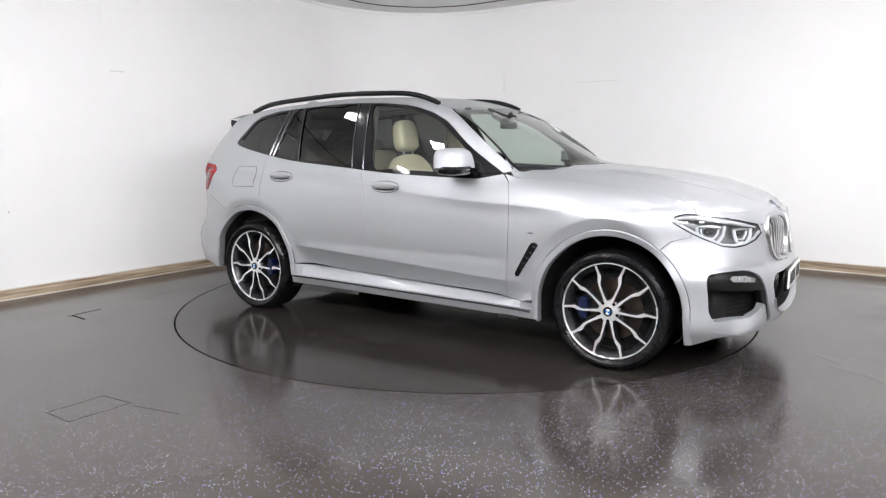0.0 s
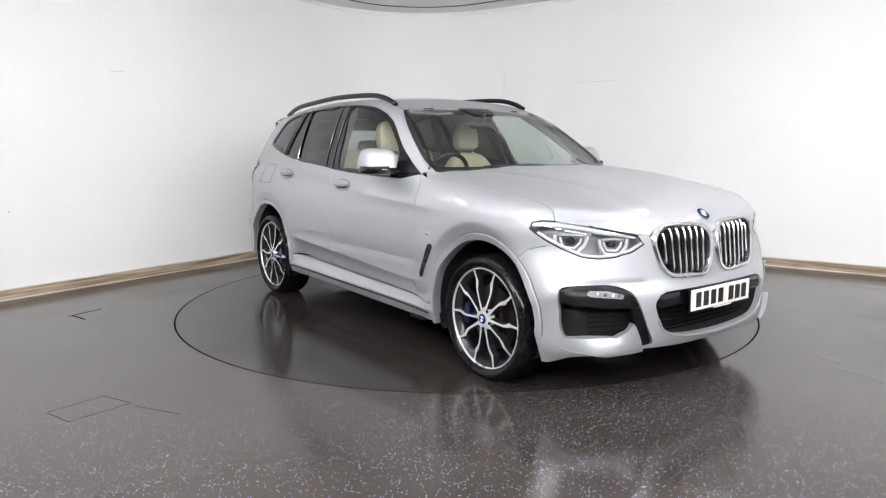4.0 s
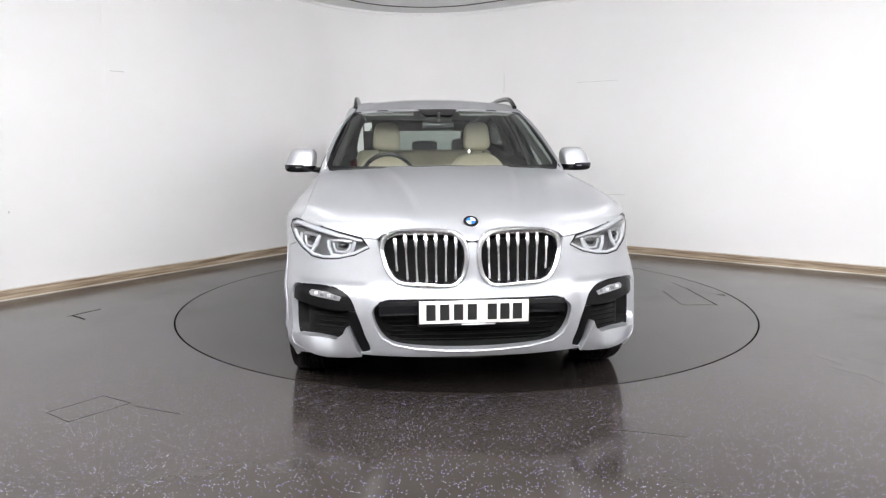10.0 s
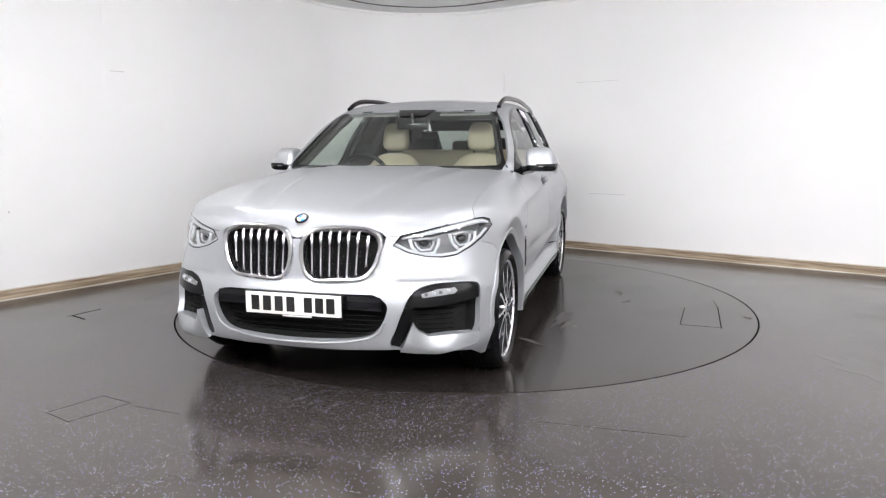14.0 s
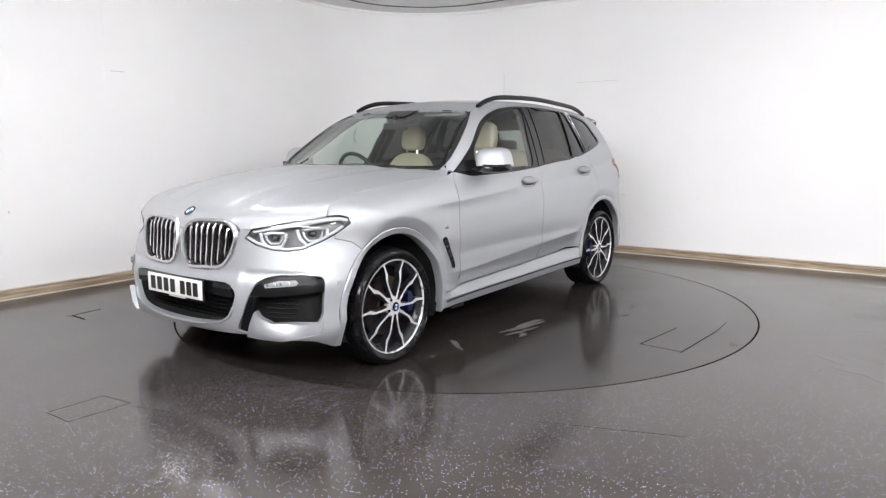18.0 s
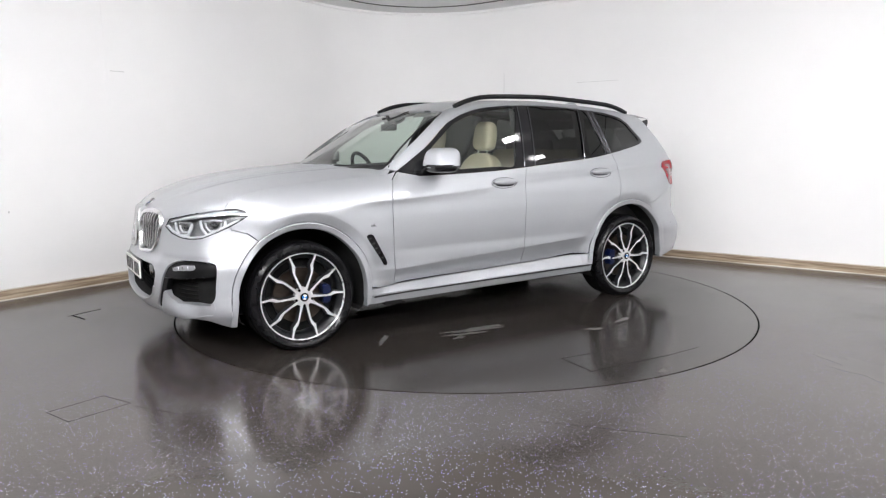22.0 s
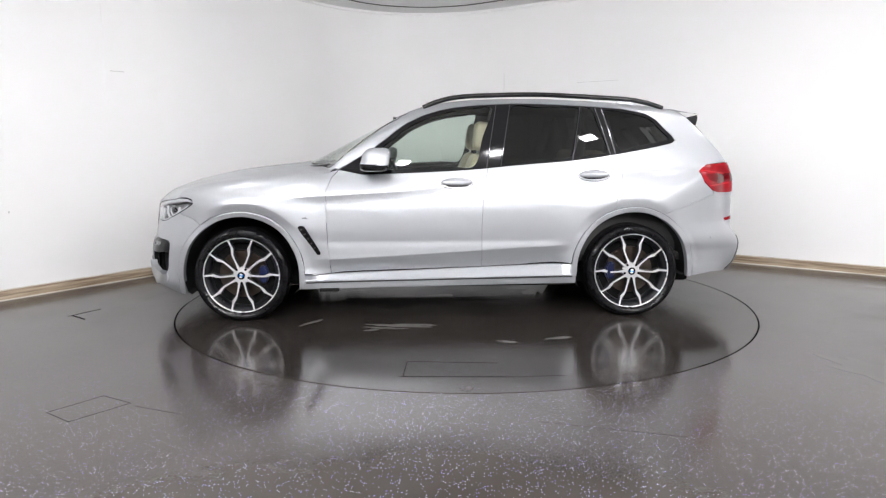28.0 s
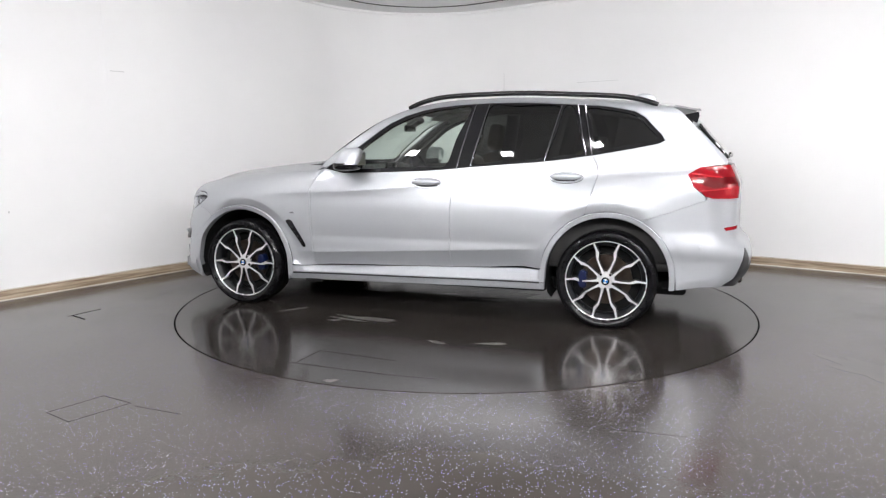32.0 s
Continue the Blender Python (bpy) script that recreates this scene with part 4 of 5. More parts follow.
def bumpers(car):
    # front bumper, left half of its edge from the middle outwards, then mirrored
    brow = [(0.0, 0.8135), (0.024, 0.8115), (0.017, 0.756), (0.022, 0.69), (0.040, 0.640), (0.095, 0.602), (0.23, 0.602), (0.335, 0.612), (0.385, 0.640), (0.421, 0.70), (0.440, 0.775), (0.450, 0.8250), (0.487, 0.8310), (0.519, 0.8312)]
    low = [(0.70, 0.262), (0.50, 0.276), (0.25, 0.268), (0.0, 0.266)]
    a = join3(at_front(*brow), np.array([LAMP[i] for i in (0, 14, 13, 12, 11, 10, 9)]))
    b = at_side(*SEAM_F[::-1])
    c = at_side(*arc(*ARCH_F, LIP_OUT + 0.002, 52, 2, 10), (1.877, 0.27), (1.880, 0.196), (1.99, 0.245))
    d = at_front(*low)
    flip = np.array((1.0, -1.0, 1.0))
    half = join3(a, b, c, d)
    loop = join3(half, (half[1:-1] * flip)[::-1])
    lower = [(0.0, 0.308), (0.12, 0.310), (0.27, 0.322), (0.38, 0.342), (0.43, 0.375), (0.464, 0.430), (0.480, 0.490), (0.462, 0.520), (0.420, 0.545), (0.36, 0.552), (0.0, 0.553)]
    lower = lower + [(-y, z) for y, z in lower[::-1] if y > 0]
    side_hole = join3(at_front((0.490, 0.315), (0.515, 0.375), (0.545, 0.46), (0.580, 0.545), (0.625, 0.582), (0.70, 0.600)), at_side((1.995, 0.597), (1.945, 0.575), (1.955, 0.47), (1.975, 0.365)), at_front((0.80, 0.285), (0.70, 0.268), (0.52, 0.287)))
    holes = [uv_of(at_front(*lower), "nose"), uv_of(side_hole, "nose"), uv_of(side_hole * flip, "nose")]
    skins("front_bumper", skin(uv_of(loop, "nose"), "nose", 0.022, 0.0018, holes, 0.03), [SILVER, MATT_BLACK], car, "silver painted sports bumper with large intakes", False)
    # tail: bumper and tailgate
    tl = join3(at_side(*SEAM_T, (-2.065, 0.918), (-2.12, 0.916)), at_rear((0.72, 0.916), (0.60, 0.86), (0.5, 0.80), (0.0, 0.80)))
    bt = join3(at_rear((0.0, 0.30), (0.5, 0.30), (0.68, 0.305)), at_side((-2.05, 0.315), (-1.893, 0.295)), at_side(*arc(*ARCH_R, LIP_OUT + 0.002, 176, 119, 10)))
    half = join3(tl, bt)
    skins("rear_bumper", skin(uv_of(half, "tail"), "tail", 0.028, 0.0012), [SILVER, MATT_BLACK], car, "silver painted rear bumper half")
    gate = join3(at_rear((0.0, 0.805), (0.5, 0.805), (0.735, 0.90)), at_rear((0.70, 0.93), (0.70, 1.10), (0.62, 1.125), (0.0, 1.125)))
    skins("tailgate", skin(uv_of(gate, "tail"), "tail", 0.03, 0.0012), [SILVER, INTERIOR], car, "silver painted tailgate half")


FLIP = np.array((1.0, -1.0, 1.0))


def clone(ob, parent, m):
    """Another object on the same mesh, with its children."""
    c = new(ob.name.split(".")[0], ob.data)
    c.parent = parent
    c.matrix_basis = m
    if "label" in ob:
        tagged(c, ob["label"])
    for k in ob.children:
        clone(k, c, k.matrix_basis.copy())
    return c


def bucket(outline, kind, depth, step=0.03, soft=True, sink=0.003):
    """A recess: a floor sunk under the skin and walls up to its edge."""
    v, f, n, s = skin(outline, kind, step, 0.0, (), 0.0, 0.0, soft)
    edge = {}
    for q in f:
        for a, b in zip(q, q[1:] + q[:1]):
            edge[(a, b)] = 1
    rim = [e for e in edge if (e[1], e[0]) not in edge]
    count = len(v)
    verts = np.concatenate([v - n * depth, v - n * sink])
    faces = [list(q) for q in f] + [[b, a, a + count, b + count] for a, b in rim]
    used = sorted({i for q in faces for i in q})
    at = {o: i for i, o in enumerate(used)}
    return verts[used], [[at[i] for i in q] for q in faces]


def superquad(at, size, e1=0.6, e2=0.6, nu=28, nv=16, bm=None, cut=None):
    """A cushion-like rounded block. cut: (lowest, highest) share of its height kept."""
    out = bm or bmesh.new()

    def pw(c, e):
        return math.copysign(abs(c) ** e, c)
    rows = []
    lo, hi = cut or (-1, 1)
    for i in range(nv + 1):
        ph = -math.pi / 2 + math.pi * i / nv
        zz = max(lo, min(hi, pw(math.sin(ph), e1)))
        rows.append([out.verts.new((at[0] + size[0] * pw(math.cos(ph), e1) * pw(math.cos(2 * math.pi * j / nu), e2),
                                    at[1] + size[1] * pw(math.cos(ph), e1) * pw(math.sin(2 * math.pi * j / nu), e2),
                                    at[2] + size[2] * zz)) for j in range(nu)])
    for a, b in zip(rows, rows[1:]):
        for j in range(nu):
            out.faces.new((a[j], a[(j + 1) % nu], b[(j + 1) % nu], b[j]))
    bmesh.ops.remove_doubles(out, verts=out.verts[:], dist=0.0004)
    return out


def roundel(parent, r, m, name="badge"):
    """A plain round badge of dark ring, pale rim and four quarters, its face along +z of m."""
    bm = bmesh.new()
    bmesh.ops.create_cone(bm, cap_ends=True, segments=36, radius1=r, radius2=r * 0.96, depth=0.006, matrix=m @ Matrix.Translation((0, 0, 0.003)))
    ring = part(name, bm, SATIN_METAL, parent, "round badge with a dark ring and blue and white quarters")
    bm = bmesh.new()
    bmesh.ops.create_cone(bm, cap_ends=True, segments=36, radius1=r * 0.9, radius2=r * 0.88, depth=0.002, matrix=m @ Matrix.Translation((0, 0, 0.0072)))
    part("ring", bm, GLOSS_BLACK, ring)
    for q in range(4):
        bm = bmesh.new()
        pts = [(0, 0)] + [(r * 0.56 * math.cos(math.pi / 2 * (q + k / 8)), r * 0.56 * math.sin(math.pi / 2 * (q + k / 8))) for k in range(9)]
        prism(pts, 0.0016, bm, m @ Matrix.Translation((0, 0, 0.0084)))
        part("quarter", bm, BLUE if q % 2 else WHITE, ring, smooth=False)
    return ring


# ---- wheels ----
def spoke_mesh():
    """One bright arm of the rim, in the rim's plane: up along z, leaning, face towards +y."""
    bm = bmesh.new()
    # centre line (offset sideways, radius), half width, face depth
    line = [(0.017, 0.050, 0.0095, 0.0), (0.027, 0.10, 0.0064, 0.002), (0.040, 0.152, 0.0062, 0.004), (0.052, 0.174, 0.0095, 0.005), (0.067, 0.192, 0.0105, 0.006), (0.072, 0.212, 0.0068, 0.006), (0.084, 0.269, 0.0066, 0.004)]
    rows = []
    for i, (s, r, w, y) in enumerate(line):
        a = line[max(0, i - 1)]
        b = line[min(len(line) - 1, i + 1)]
        d = Vector((b[0] - a[0], 0, b[1] - a[1])).normalized()
        side = Vector((d.z, 0, -d.x))
        c = Vector((s, -y, r))
        rows.append([bm.verts.new(c - side * w), bm.verts.new(c + side * w), bm.verts.new(c + side * (w + 0.006) + Vector((0, -0.035, 0))), bm.verts.new(c - side * (w + 0.006) + Vector((0, -0.035, 0)))])
    for a, b in zip(rows, rows[1:]):
        for k in range(4):
            f = bm.faces.new((a[k], a[(k + 1) % 4], b[(k + 1) % 4], b[k]))
            f.material_index = 0 if k == 0 else 1
    bm.faces.new(rows[0])
    bm.faces.new(rows[-1][::-1])
    return bm


def build_wheel(car):
    """A wheel about the origin, its outer face towards +y."""
    bm = lathe([(0.255, -0.19), (0.262, -0.186), (0.250, -0.15), (0.236, -0.06), (0.244, -0.03), (0.262, -0.018), (0.270, -0.008)], 72)
    wheel = part("wheel", bm, RIM_DARK, car, "dark ten-spoke alloy wheel with bright machined faces", angle=60)
    part("rim_edge", lathe([(0.268, -0.012), (0.2695, -0.002), (0.2720, 0.001), (0.2755, 0.0005), (0.2775, -0.008), (0.276, -0.02)], 96), RIM_BRIGHT, wheel, "bright machined rim edge", angle=60)
    r = TYRE_R
    bm = lathe([(0.262, -0.185), (0.272, -0.196), (0.300, -0.212), (0.322, -0.214), (0.336, -0.206), (r - 0.002, -0.190), (r, -0.160), (r, -0.055), (r - 0.002, -0.025), (0.337, -0.003), (0.325, 0.011), (0.315, 0.0145), (0.314, 0.016), (0.307, 0.0165), (0.306, 0.015), (0.294, 0.0115), (0.283, 0.004), (0.2765, -0.006), (0.262, -0.02)], 96)
    tyre = part("tyre", bm, RUBBER, wheel, "black low-profile tyre with a glossy sidewall", angle=40)
    # tread grooves
    for y in (-0.150, -0.122, -0.093, -0.064):
        part("tread_groove", lathe([(r + 0.0006, y - 0.004), (r + 0.0006, y + 0.004)], 96), GROOVE, tyre)
    arm = spoke_mesh()
    left = part("spoke", arm, [RIM_BRIGHT, RIM_DARK], wheel, "machined spoke", angle=25)
    flip = left.data.copy()
    flip.transform(Matrix.Diagonal((-1, 1, 1, 1)))
    flip.flip_normals()
    right = new("spoke", flip)
    right.parent = wheel
    tagged(right, "machined spoke")
    for k in range(1, 5):
        for o in (left, right):
            clone(o, wheel, pose(0, 0, 0, 0, 72 * k, 0))
    part("hub", lathe([(0.0, 0.000), (0.040, 0.000), (0.058, -0.002), (0.062, -0.008), (0.063, -0.03)], 48), RIM_BRIGHT, wheel, "bright hub", angle=40)
    for k in range(5):
        a = math.radians(72 * k + 90)
        p = (0.054 * math.cos(a), 0.0005, 0.054 * math.sin(a))
        bm = bmesh.new()
        bmesh.ops.create_cone(bm, cap_ends=True, segments=14, radius1=0.0085, radius2=0.0085, depth=0.006, matrix=pose(*p, 90))
        part("bolt", bm, GLOSS_BLACK, wheel)
    roundel(wheel, 0.030, pose(0, 0.001, 0, -90, 0, 0) @ pose(0, 0, 0, 0, 0, 180), "hub_cap")
    part("brake_disc", lathe([(0.0, -0.062), (0.068, -0.062), (0.07, -0.075), (0.175, -0.075), (0.175, -0.10), (0.07, -0.10)], 64), BRAKE, wheel, "brushed steel brake disc with light rust")
    part("barrel_back", lathe([(0.0, -0.13), (0.245, -0.13)], 48), MATT_BLACK, wheel)
    return wheel


def wheels(car):
    first = build_wheel(car)
    first.matrix_basis = pose(AXLE, 0.918, HUB_Z, 0, 36, 0)
    clone(first, car, pose(-AXLE, 0.914, HUB_Z, 0, 36, 0))
    clone(first, car, pose(AXLE, -0.918, HUB_Z, 0, 36, 180))
    clone(first, car, pose(-AXLE, -0.914, HUB_Z, 0, 36, 180))
    for x in (AXLE, -AXLE):
        for s in (1, -1):
            d = -1 if x > 0 else 1
            c = Vector((x, s * 0.84, HUB_Z))
            bm = bmesh.new()
            pts = [(r * math.cos(math.radians(a)), r * math.sin(math.radians(a))) for r, a in [(0.140, 26), (0.180, 22), (0.190, 10), (0.190, -10), (0.180, -20), (0.140, -24), (0.136, 0)]]
            prism([(px * d, pz) for px, pz in pts], 0.07, bm, Matrix.Translation(c) @ pose(0, 0.035 * s + 0.035, 0, 90))
            bmesh.ops.bevel(bm, geom=bm.edges[:], offset=0.008, segments=2, affect="EDGES")
            part("brake_caliper", bm, CALIPER, car, "blue painted brake caliper", angle=40)
            # wheel housing
            bm = bmesh.new()
            arch = ARCH_F if x > 0 else ARCH_R
            rows = []
            for k in range(25):
                a = math.radians(-28 + 236 * k / 24)
                rr = LIP_IN + 0.006
                p = (arch[0] + rr * math.cos(a), max(0.305 if x < 0 and k > 12 else 0.20, arch[1] + rr * math.sin(a)))
                rows.append([bm.verts.new((p[0], s * y, p[1])) for y in (0.905, 0.60, 0.50)])
            for a, b in zip(rows, rows[1:]):
                for k in range(2):
                    bm.faces.new((a[k], a[k + 1], b[k + 1], b[k]))
            bm.faces.new([q[2] for q in rows])
            part("wheel_housing", bm, MATT_BLACK, car, "black wheel arch liner", angle=40)


def underbody(car):
    bm = box(3.9, 1.30, 0.10, (-0.02, 0, 0.255), 0.03)
    part("underbody", bm, MATT_BLACK, car, "black underbody tray")
    for s in (1, -1):
        part("inner_sill", box(1.98, 0.20, 0.10, (-0.02, s * 0.76, 0.275), 0.02), MATT_BLACK, car, "black inner sill")
        part("jacking_pad", box(0.14, 0.05, 0.028, (0.80, s * 0.90, 0.225), 0.006), MATT_BLACK, car)
    part("exhaust_pipe", tube([(0.6, 0.25, 0.2), (-1.0, 0.28, 0.2), (-1.6, 0.45, 0.26)], 0.04, 10), MATT_BLACK, car)


# ---- front ----
KIDNEY = [(0.024, 0.800), (0.050, 0.851), (0.11, 0.870), (0.207, 0.876), (0.30, 0.874), (0.375, 0.866), (0.424, 0.838), (0.440, 0.785), (0.430, 0.73), (0.418, 0.690), (0.385, 0.640), (0.335, 0.614), (0.23, 0.604), (0.100, 0.603), (0.045, 0.636), (0.022, 0.70), (0.018, 0.756)]


def grilles(car):
    loop = round_loop(KIDNEY, 0.012, True)
    pts = at_front(*loop)
    mid = np.array((0.228, 0.735))
    for s in (1, -1):
        k = np.array((1, s, 1))
        bm = bmesh.new()
        rows = []
        n = len(loop)
        for i in range(n):
            yz = loop[i]
            inw = mid - yz
            inw = inw / np.linalg.norm(inw)
            wide = 0.022 + 0.008 * np.clip((yz[1] - 0.80) / 0.06, 0, 1)
            x = pts[i][0]
            prof = [(-0.02, -0.003), (0.010, -0.001), (0.017, 0.004), (0.018, wide * 0.55), (0.013, wide), (-0.03, wide + 0.004)]
            rows.append([bm.verts.new((x + dx, (yz[0] + inw[0] * dw) * s, yz[1] + inw[1] * dw)) for dx, dw in prof])
        for i in range(n):
            a, b = rows[i], rows[(i + 1) % n]
            for j in range(len(a) - 1):
                bm.faces.new((a[j], a[j + 1], b[j + 1], b[j]))
        frame_ob = part("grille_frame", bm, SATIN_CHROME, car, "chrome kidney grille surround", angle=45)
        v, f = bucket(uv_of(pts, "nose"), "nose", 0.075, 0.03)
        mesh_object("grille_back", v * k, [q if s > 0 else q[::-1] for q in f], MATT_BLACK, frame_ob, "black grille recess", False)
        for j in range(7):
            y0 = 0.076 + 0.0485 * j
            zt = 0.852 - 0.02 * max(0, (j - 5)) - 0.012 * (j == 0)
            zb = 0.628 + 0.010 * (j == 0) + (0.012 * (j == 5) + 0.05 * (j == 6))
            lean = 0.012 * (j - 2) / 4
            bm = bmesh.new()
            cols = []
            for z, w, dx in ((zt, 0.0066, 0.0), (zt - 0.020, 0.0078, 0.006), (zt - 0.052, 0.0070, 0.007), (zt - 0.066, 0.0044, 0.004), (zb + 0.036, 0.0040, 0.004), (zb + 0.024, 0.0054, 0.005), (zb, 0.0058, 0.0)):
                y = y0 - lean * (zt - z) / 0.2 - 0.0
                x = float(at_front((y, z))[0][0]) - 0.006 + dx
                cols.append([bm.verts.new((x - 0.05, (y - w * 0.7) * s, z)), bm.verts.new((x, (y - w) * s, z)), bm.verts.new((x + 0.004, y * s, z)), bm.verts.new((x, (y + w) * s, z)), bm.verts.new((x - 0.05, (y + w * 0.7) * s, z))])
            for a, b in zip(cols, cols[1:]):
                for q in range(4):
                    bm.faces.new((a[q], a[q + 1], b[q + 1], b[q]))
            bm.faces.new(cols[0])
            bm.faces.new(cols[-1][::-1])
            part("grille_slat", bm, SLAT, frame_ob, "satin silver upright grille slat", angle=40)
    p = at_front((0.0, 0.901))[0]
    n = normals_at(p[None])[0]
    m = Matrix.Translation(p) @ Matrix((tuple(Vector((0, 1, 0))), tuple(Vector(n).cross(Vector((0, 1, 0)))), tuple(n))).transposed().to_4x4()
    roundel(car, 0.041, m)


def headlamps(car):
    loop = uv_of(LAMP, "nose")
    inner = bucket(loop, "nose", 0.075, 0.025, False, 0.004)
    lens = skin(loop, "nose", 0.025, 0.002, (), 0.0, -0.001)
    for s in (1, -1):
        k = np.array((1, s, 1))
        v, f = inner
        lamp = mesh_object("headlamp", v * k, [q if s > 0 else q[::-1] for q in f], LAMP_GREY, car, "clear headlamp with two hexagonal light guides", False)
        lv, lf, ln, ls = lens if s > 0 else mirrored(lens)
        cover = mesh_object("lens", lv, lf, LENS, lamp, "clear lens", True, ln, ls)
        cover.visible_shadow = False

        def on(y, z, sink):
            # a point of the lamp at (angle, height), under the lens
            p = lift_nose(np.array([(y, z)]))
            return (p - normals_at(p) * sink)[0] * k
        ang = lambda x, y: math.atan2(y, x - NOSE_X)
        rim = round_loop(np.array(LAMP), 0.03)
        part("gasket", tube([tuple(c * k) for c in rim], 0.0035, 6, None, 1.0, True), MATT_BLACK, lamp, "thin black gasket round the lamp")
        # bright upper strip and rim
        top_line = [LAMP[i] for i in (1, 2, 3, 4, 5, 6)]
        strip = []
        for x, y, z in top_line:
            strip.append(on(ang(x, y), z - 0.014, 0.014))
        part("light_strip", tube(strip, [0.005, 0.011, 0.013, 0.013, 0.011, 0.007], 8), LAMP_WHITE, lamp, "pale daytime light strip")
        low = [on(ang(x, y), z + 0.010, 0.012) for x, y, z in (LAMP[0], LAMP[14], LAMP[13], LAMP[12], LAMP[11], LAMP[10], LAMP[9], LAMP[8])]
        part("lower_trim", tube(low, 0.008, 8), LAMP_WHITE, lamp, "bright lower lamp trim")
        for cx, cy, cz, w, h in ((1.945, 0.805, 0.798, 0.150, 0.050), (2.085, 0.640, 0.782, 0.135, 0.044)):
            a0 = ang(cx, cy)
            da = w / 0.98
            u = [(-0.52, 0.75), (-0.50, 0.0), (-0.32, -0.85), (0.22, -0.95), (0.48, -0.2), (0.55, 0.75)]
            part("light_guide", tube([on(a0 - du * da, cz + dz * h, 0.018) for du, dz in u], 0.0090, 8), LAMP_WHITE, lamp, "pale hexagonal light guide")
            part("light_guide", tube([on(a0 - du * da * 0.66, cz + dz * h * 0.62 + 0.004, 0.030) for du, dz in u], 0.006, 8), LAMP_WHITE, lamp, "bright inner light guide")
            q = on(a0, cz + 0.012, 0.045)
            bm = bmesh.new()
            bmesh.ops.create_uvsphere(bm, u_segments=16, v_segments=10, radius=0.024, matrix=Matrix.Translation(q) @ Matrix.Diagonal((1, 1.1, 0.75, 1)))
            part("projector", bm, GLOSS_BLACK, lamp, "dark glass projector")
            part("reflector_shelf", tube([on(a0 - 0.42 * da, cz + h * 0.62, 0.03), on(a0, cz + h * 0.80, 0.03), on(a0 + 0.42 * da, cz + h * 0.66, 0.03)], 0.010, 8), LAMP_GREY, lamp)


def lower_front(car):
    # middle intake with ribs and plate
    low = [(0.0, 0.300), (0.12, 0.303), (0.28, 0.316), (0.39, 0.338), (0.44, 0.372), (0.472, 0.430), (0.488, 0.490), (0.468, 0.525), (0.425, 0.551), (0.36, 0.558), (0.0, 0.559)]
    low = low + [(-y, z) for y, z in low[::-1] if y > 0]
    v, f = bucket(uv_of(at_front(*low), "nose"), "nose", 0.11, 0.04)
    grille = mesh_object("lower_grille", v, f, MATT_BLACK, car, "black lower air intake", False)
    for z in (0.335, 0.358, 0.381, 0.404, 0.427, 0.535):
        w = 0.38 + (z - 0.33) * 0.55 if z < 0.5 else 0.40
        part("grille_bar", tube([(float(at_front((y, z))[0][0]) - 0.085, y, z) for y in np.linspace(-w, w, 15)], 0.004, 6), GROOVE, grille)
    part("plate_carrier", box(0.03, 0.90, 0.075, (2.205, 0, 0.505), 0.012), GLOSS_BLACK, car, "gloss black cross bar")
    part("intake_edge", tube([(float(at_front((y, z))[0][0]) + 0.002, y, z) for y, z in ((-0.466, 0.42), (-0.44, 0.368), (-0.38, 0.334), (-0.27, 0.313), (-0.12, 0.301), (0, 0.299), (0.12, 0.301), (0.27, 0.313), (0.38, 0.334), (0.44, 0.368), (0.466, 0.42))], 0.007, 8), SILVER, car, "bright lower edge of the intake")
    part("front_lip", tube([(2.13 - 0.45 * (y / 0.75) ** 2, y, 0.252) for y in np.linspace(-0.70, 0.70, 25)], 0.034, 8, None, 0.8), MATT_BLACK, car, "black lower lip")
    plate = part("number_plate", box(0.008, 0.520, 0.108, (2.262, 0.0, 0.4925), 0.002), PLATE_WHITE, car, "white reflective number plate with dark bars")
    part("plate_back", box(0.016, 0.535, 0.128, (2.251, 0.0, 0.488), 0.004), GLOSS_BLACK, plate, "black plate holder")
    ys = [-0.205, -0.140, -0.075, -0.010, 0.085, 0.145, 0.205]
    for y in ys:
        part("bar", box(0.0016, 0.044, 0.076, (2.2668, y, 0.4925)), INK, plate, smooth=False)
    part("bar", box(0.0012, 0.16, 0.007, (2.2595, 0.02, 0.4315)), WHITE, plate, smooth=False)
    # outer intakes
    side_hole = join3(at_front((0.487, 0.312), (0.512, 0.375), (0.542, 0.46), (0.577, 0.548), (0.622, 0.586), (0.70, 0.604)), at_side((1.995, 0.602), (1.940, 0.578), (1.950, 0.47), (1.970, 0.36)), at_front((0.80, 0.281), (0.70, 0.264), (0.52, 0.282)))
    b = bucket(uv_of(side_hole, "nose"), "nose", 0.085, 0.03)
    top_band = join3(at_front((0.552, 0.487), (0.580, 0.545), (0.625, 0.583), (0.70, 0.600)), at_side((1.995, 0.597), (1.946, 0.574), (1.950, 0.512)), at_front((0.80, 0.502), (0.68, 0.487)))
    band_piece = skin(uv_of(top_band, "nose"), "nose", 0.02, 0.001, (), 0.03, 0.010)
    inner_strip = at_front((0.492, 0.300), (0.515, 0.375), (0.552, 0.485), (0.60, 0.485), (0.575, 0.40), (0.54, 0.30), (0.525, 0.268), (0.495, 0.275))
    strip_piece = skin(uv_of(inner_strip, "nose"), "nose", 0.02, 0.001, (), 0.03, 0.010)
    fog = at_front((0.630, 0.552), (0.70, 0.573), (0.775, 0.577), (0.790, 0.563), (0.780, 0.548), (0.70, 0.540), (0.640, 0.533))
    fog_piece = skin(uv_of(fog, "nose"), "nose", 0.012, 0.0, (), 0.02, 0.004)
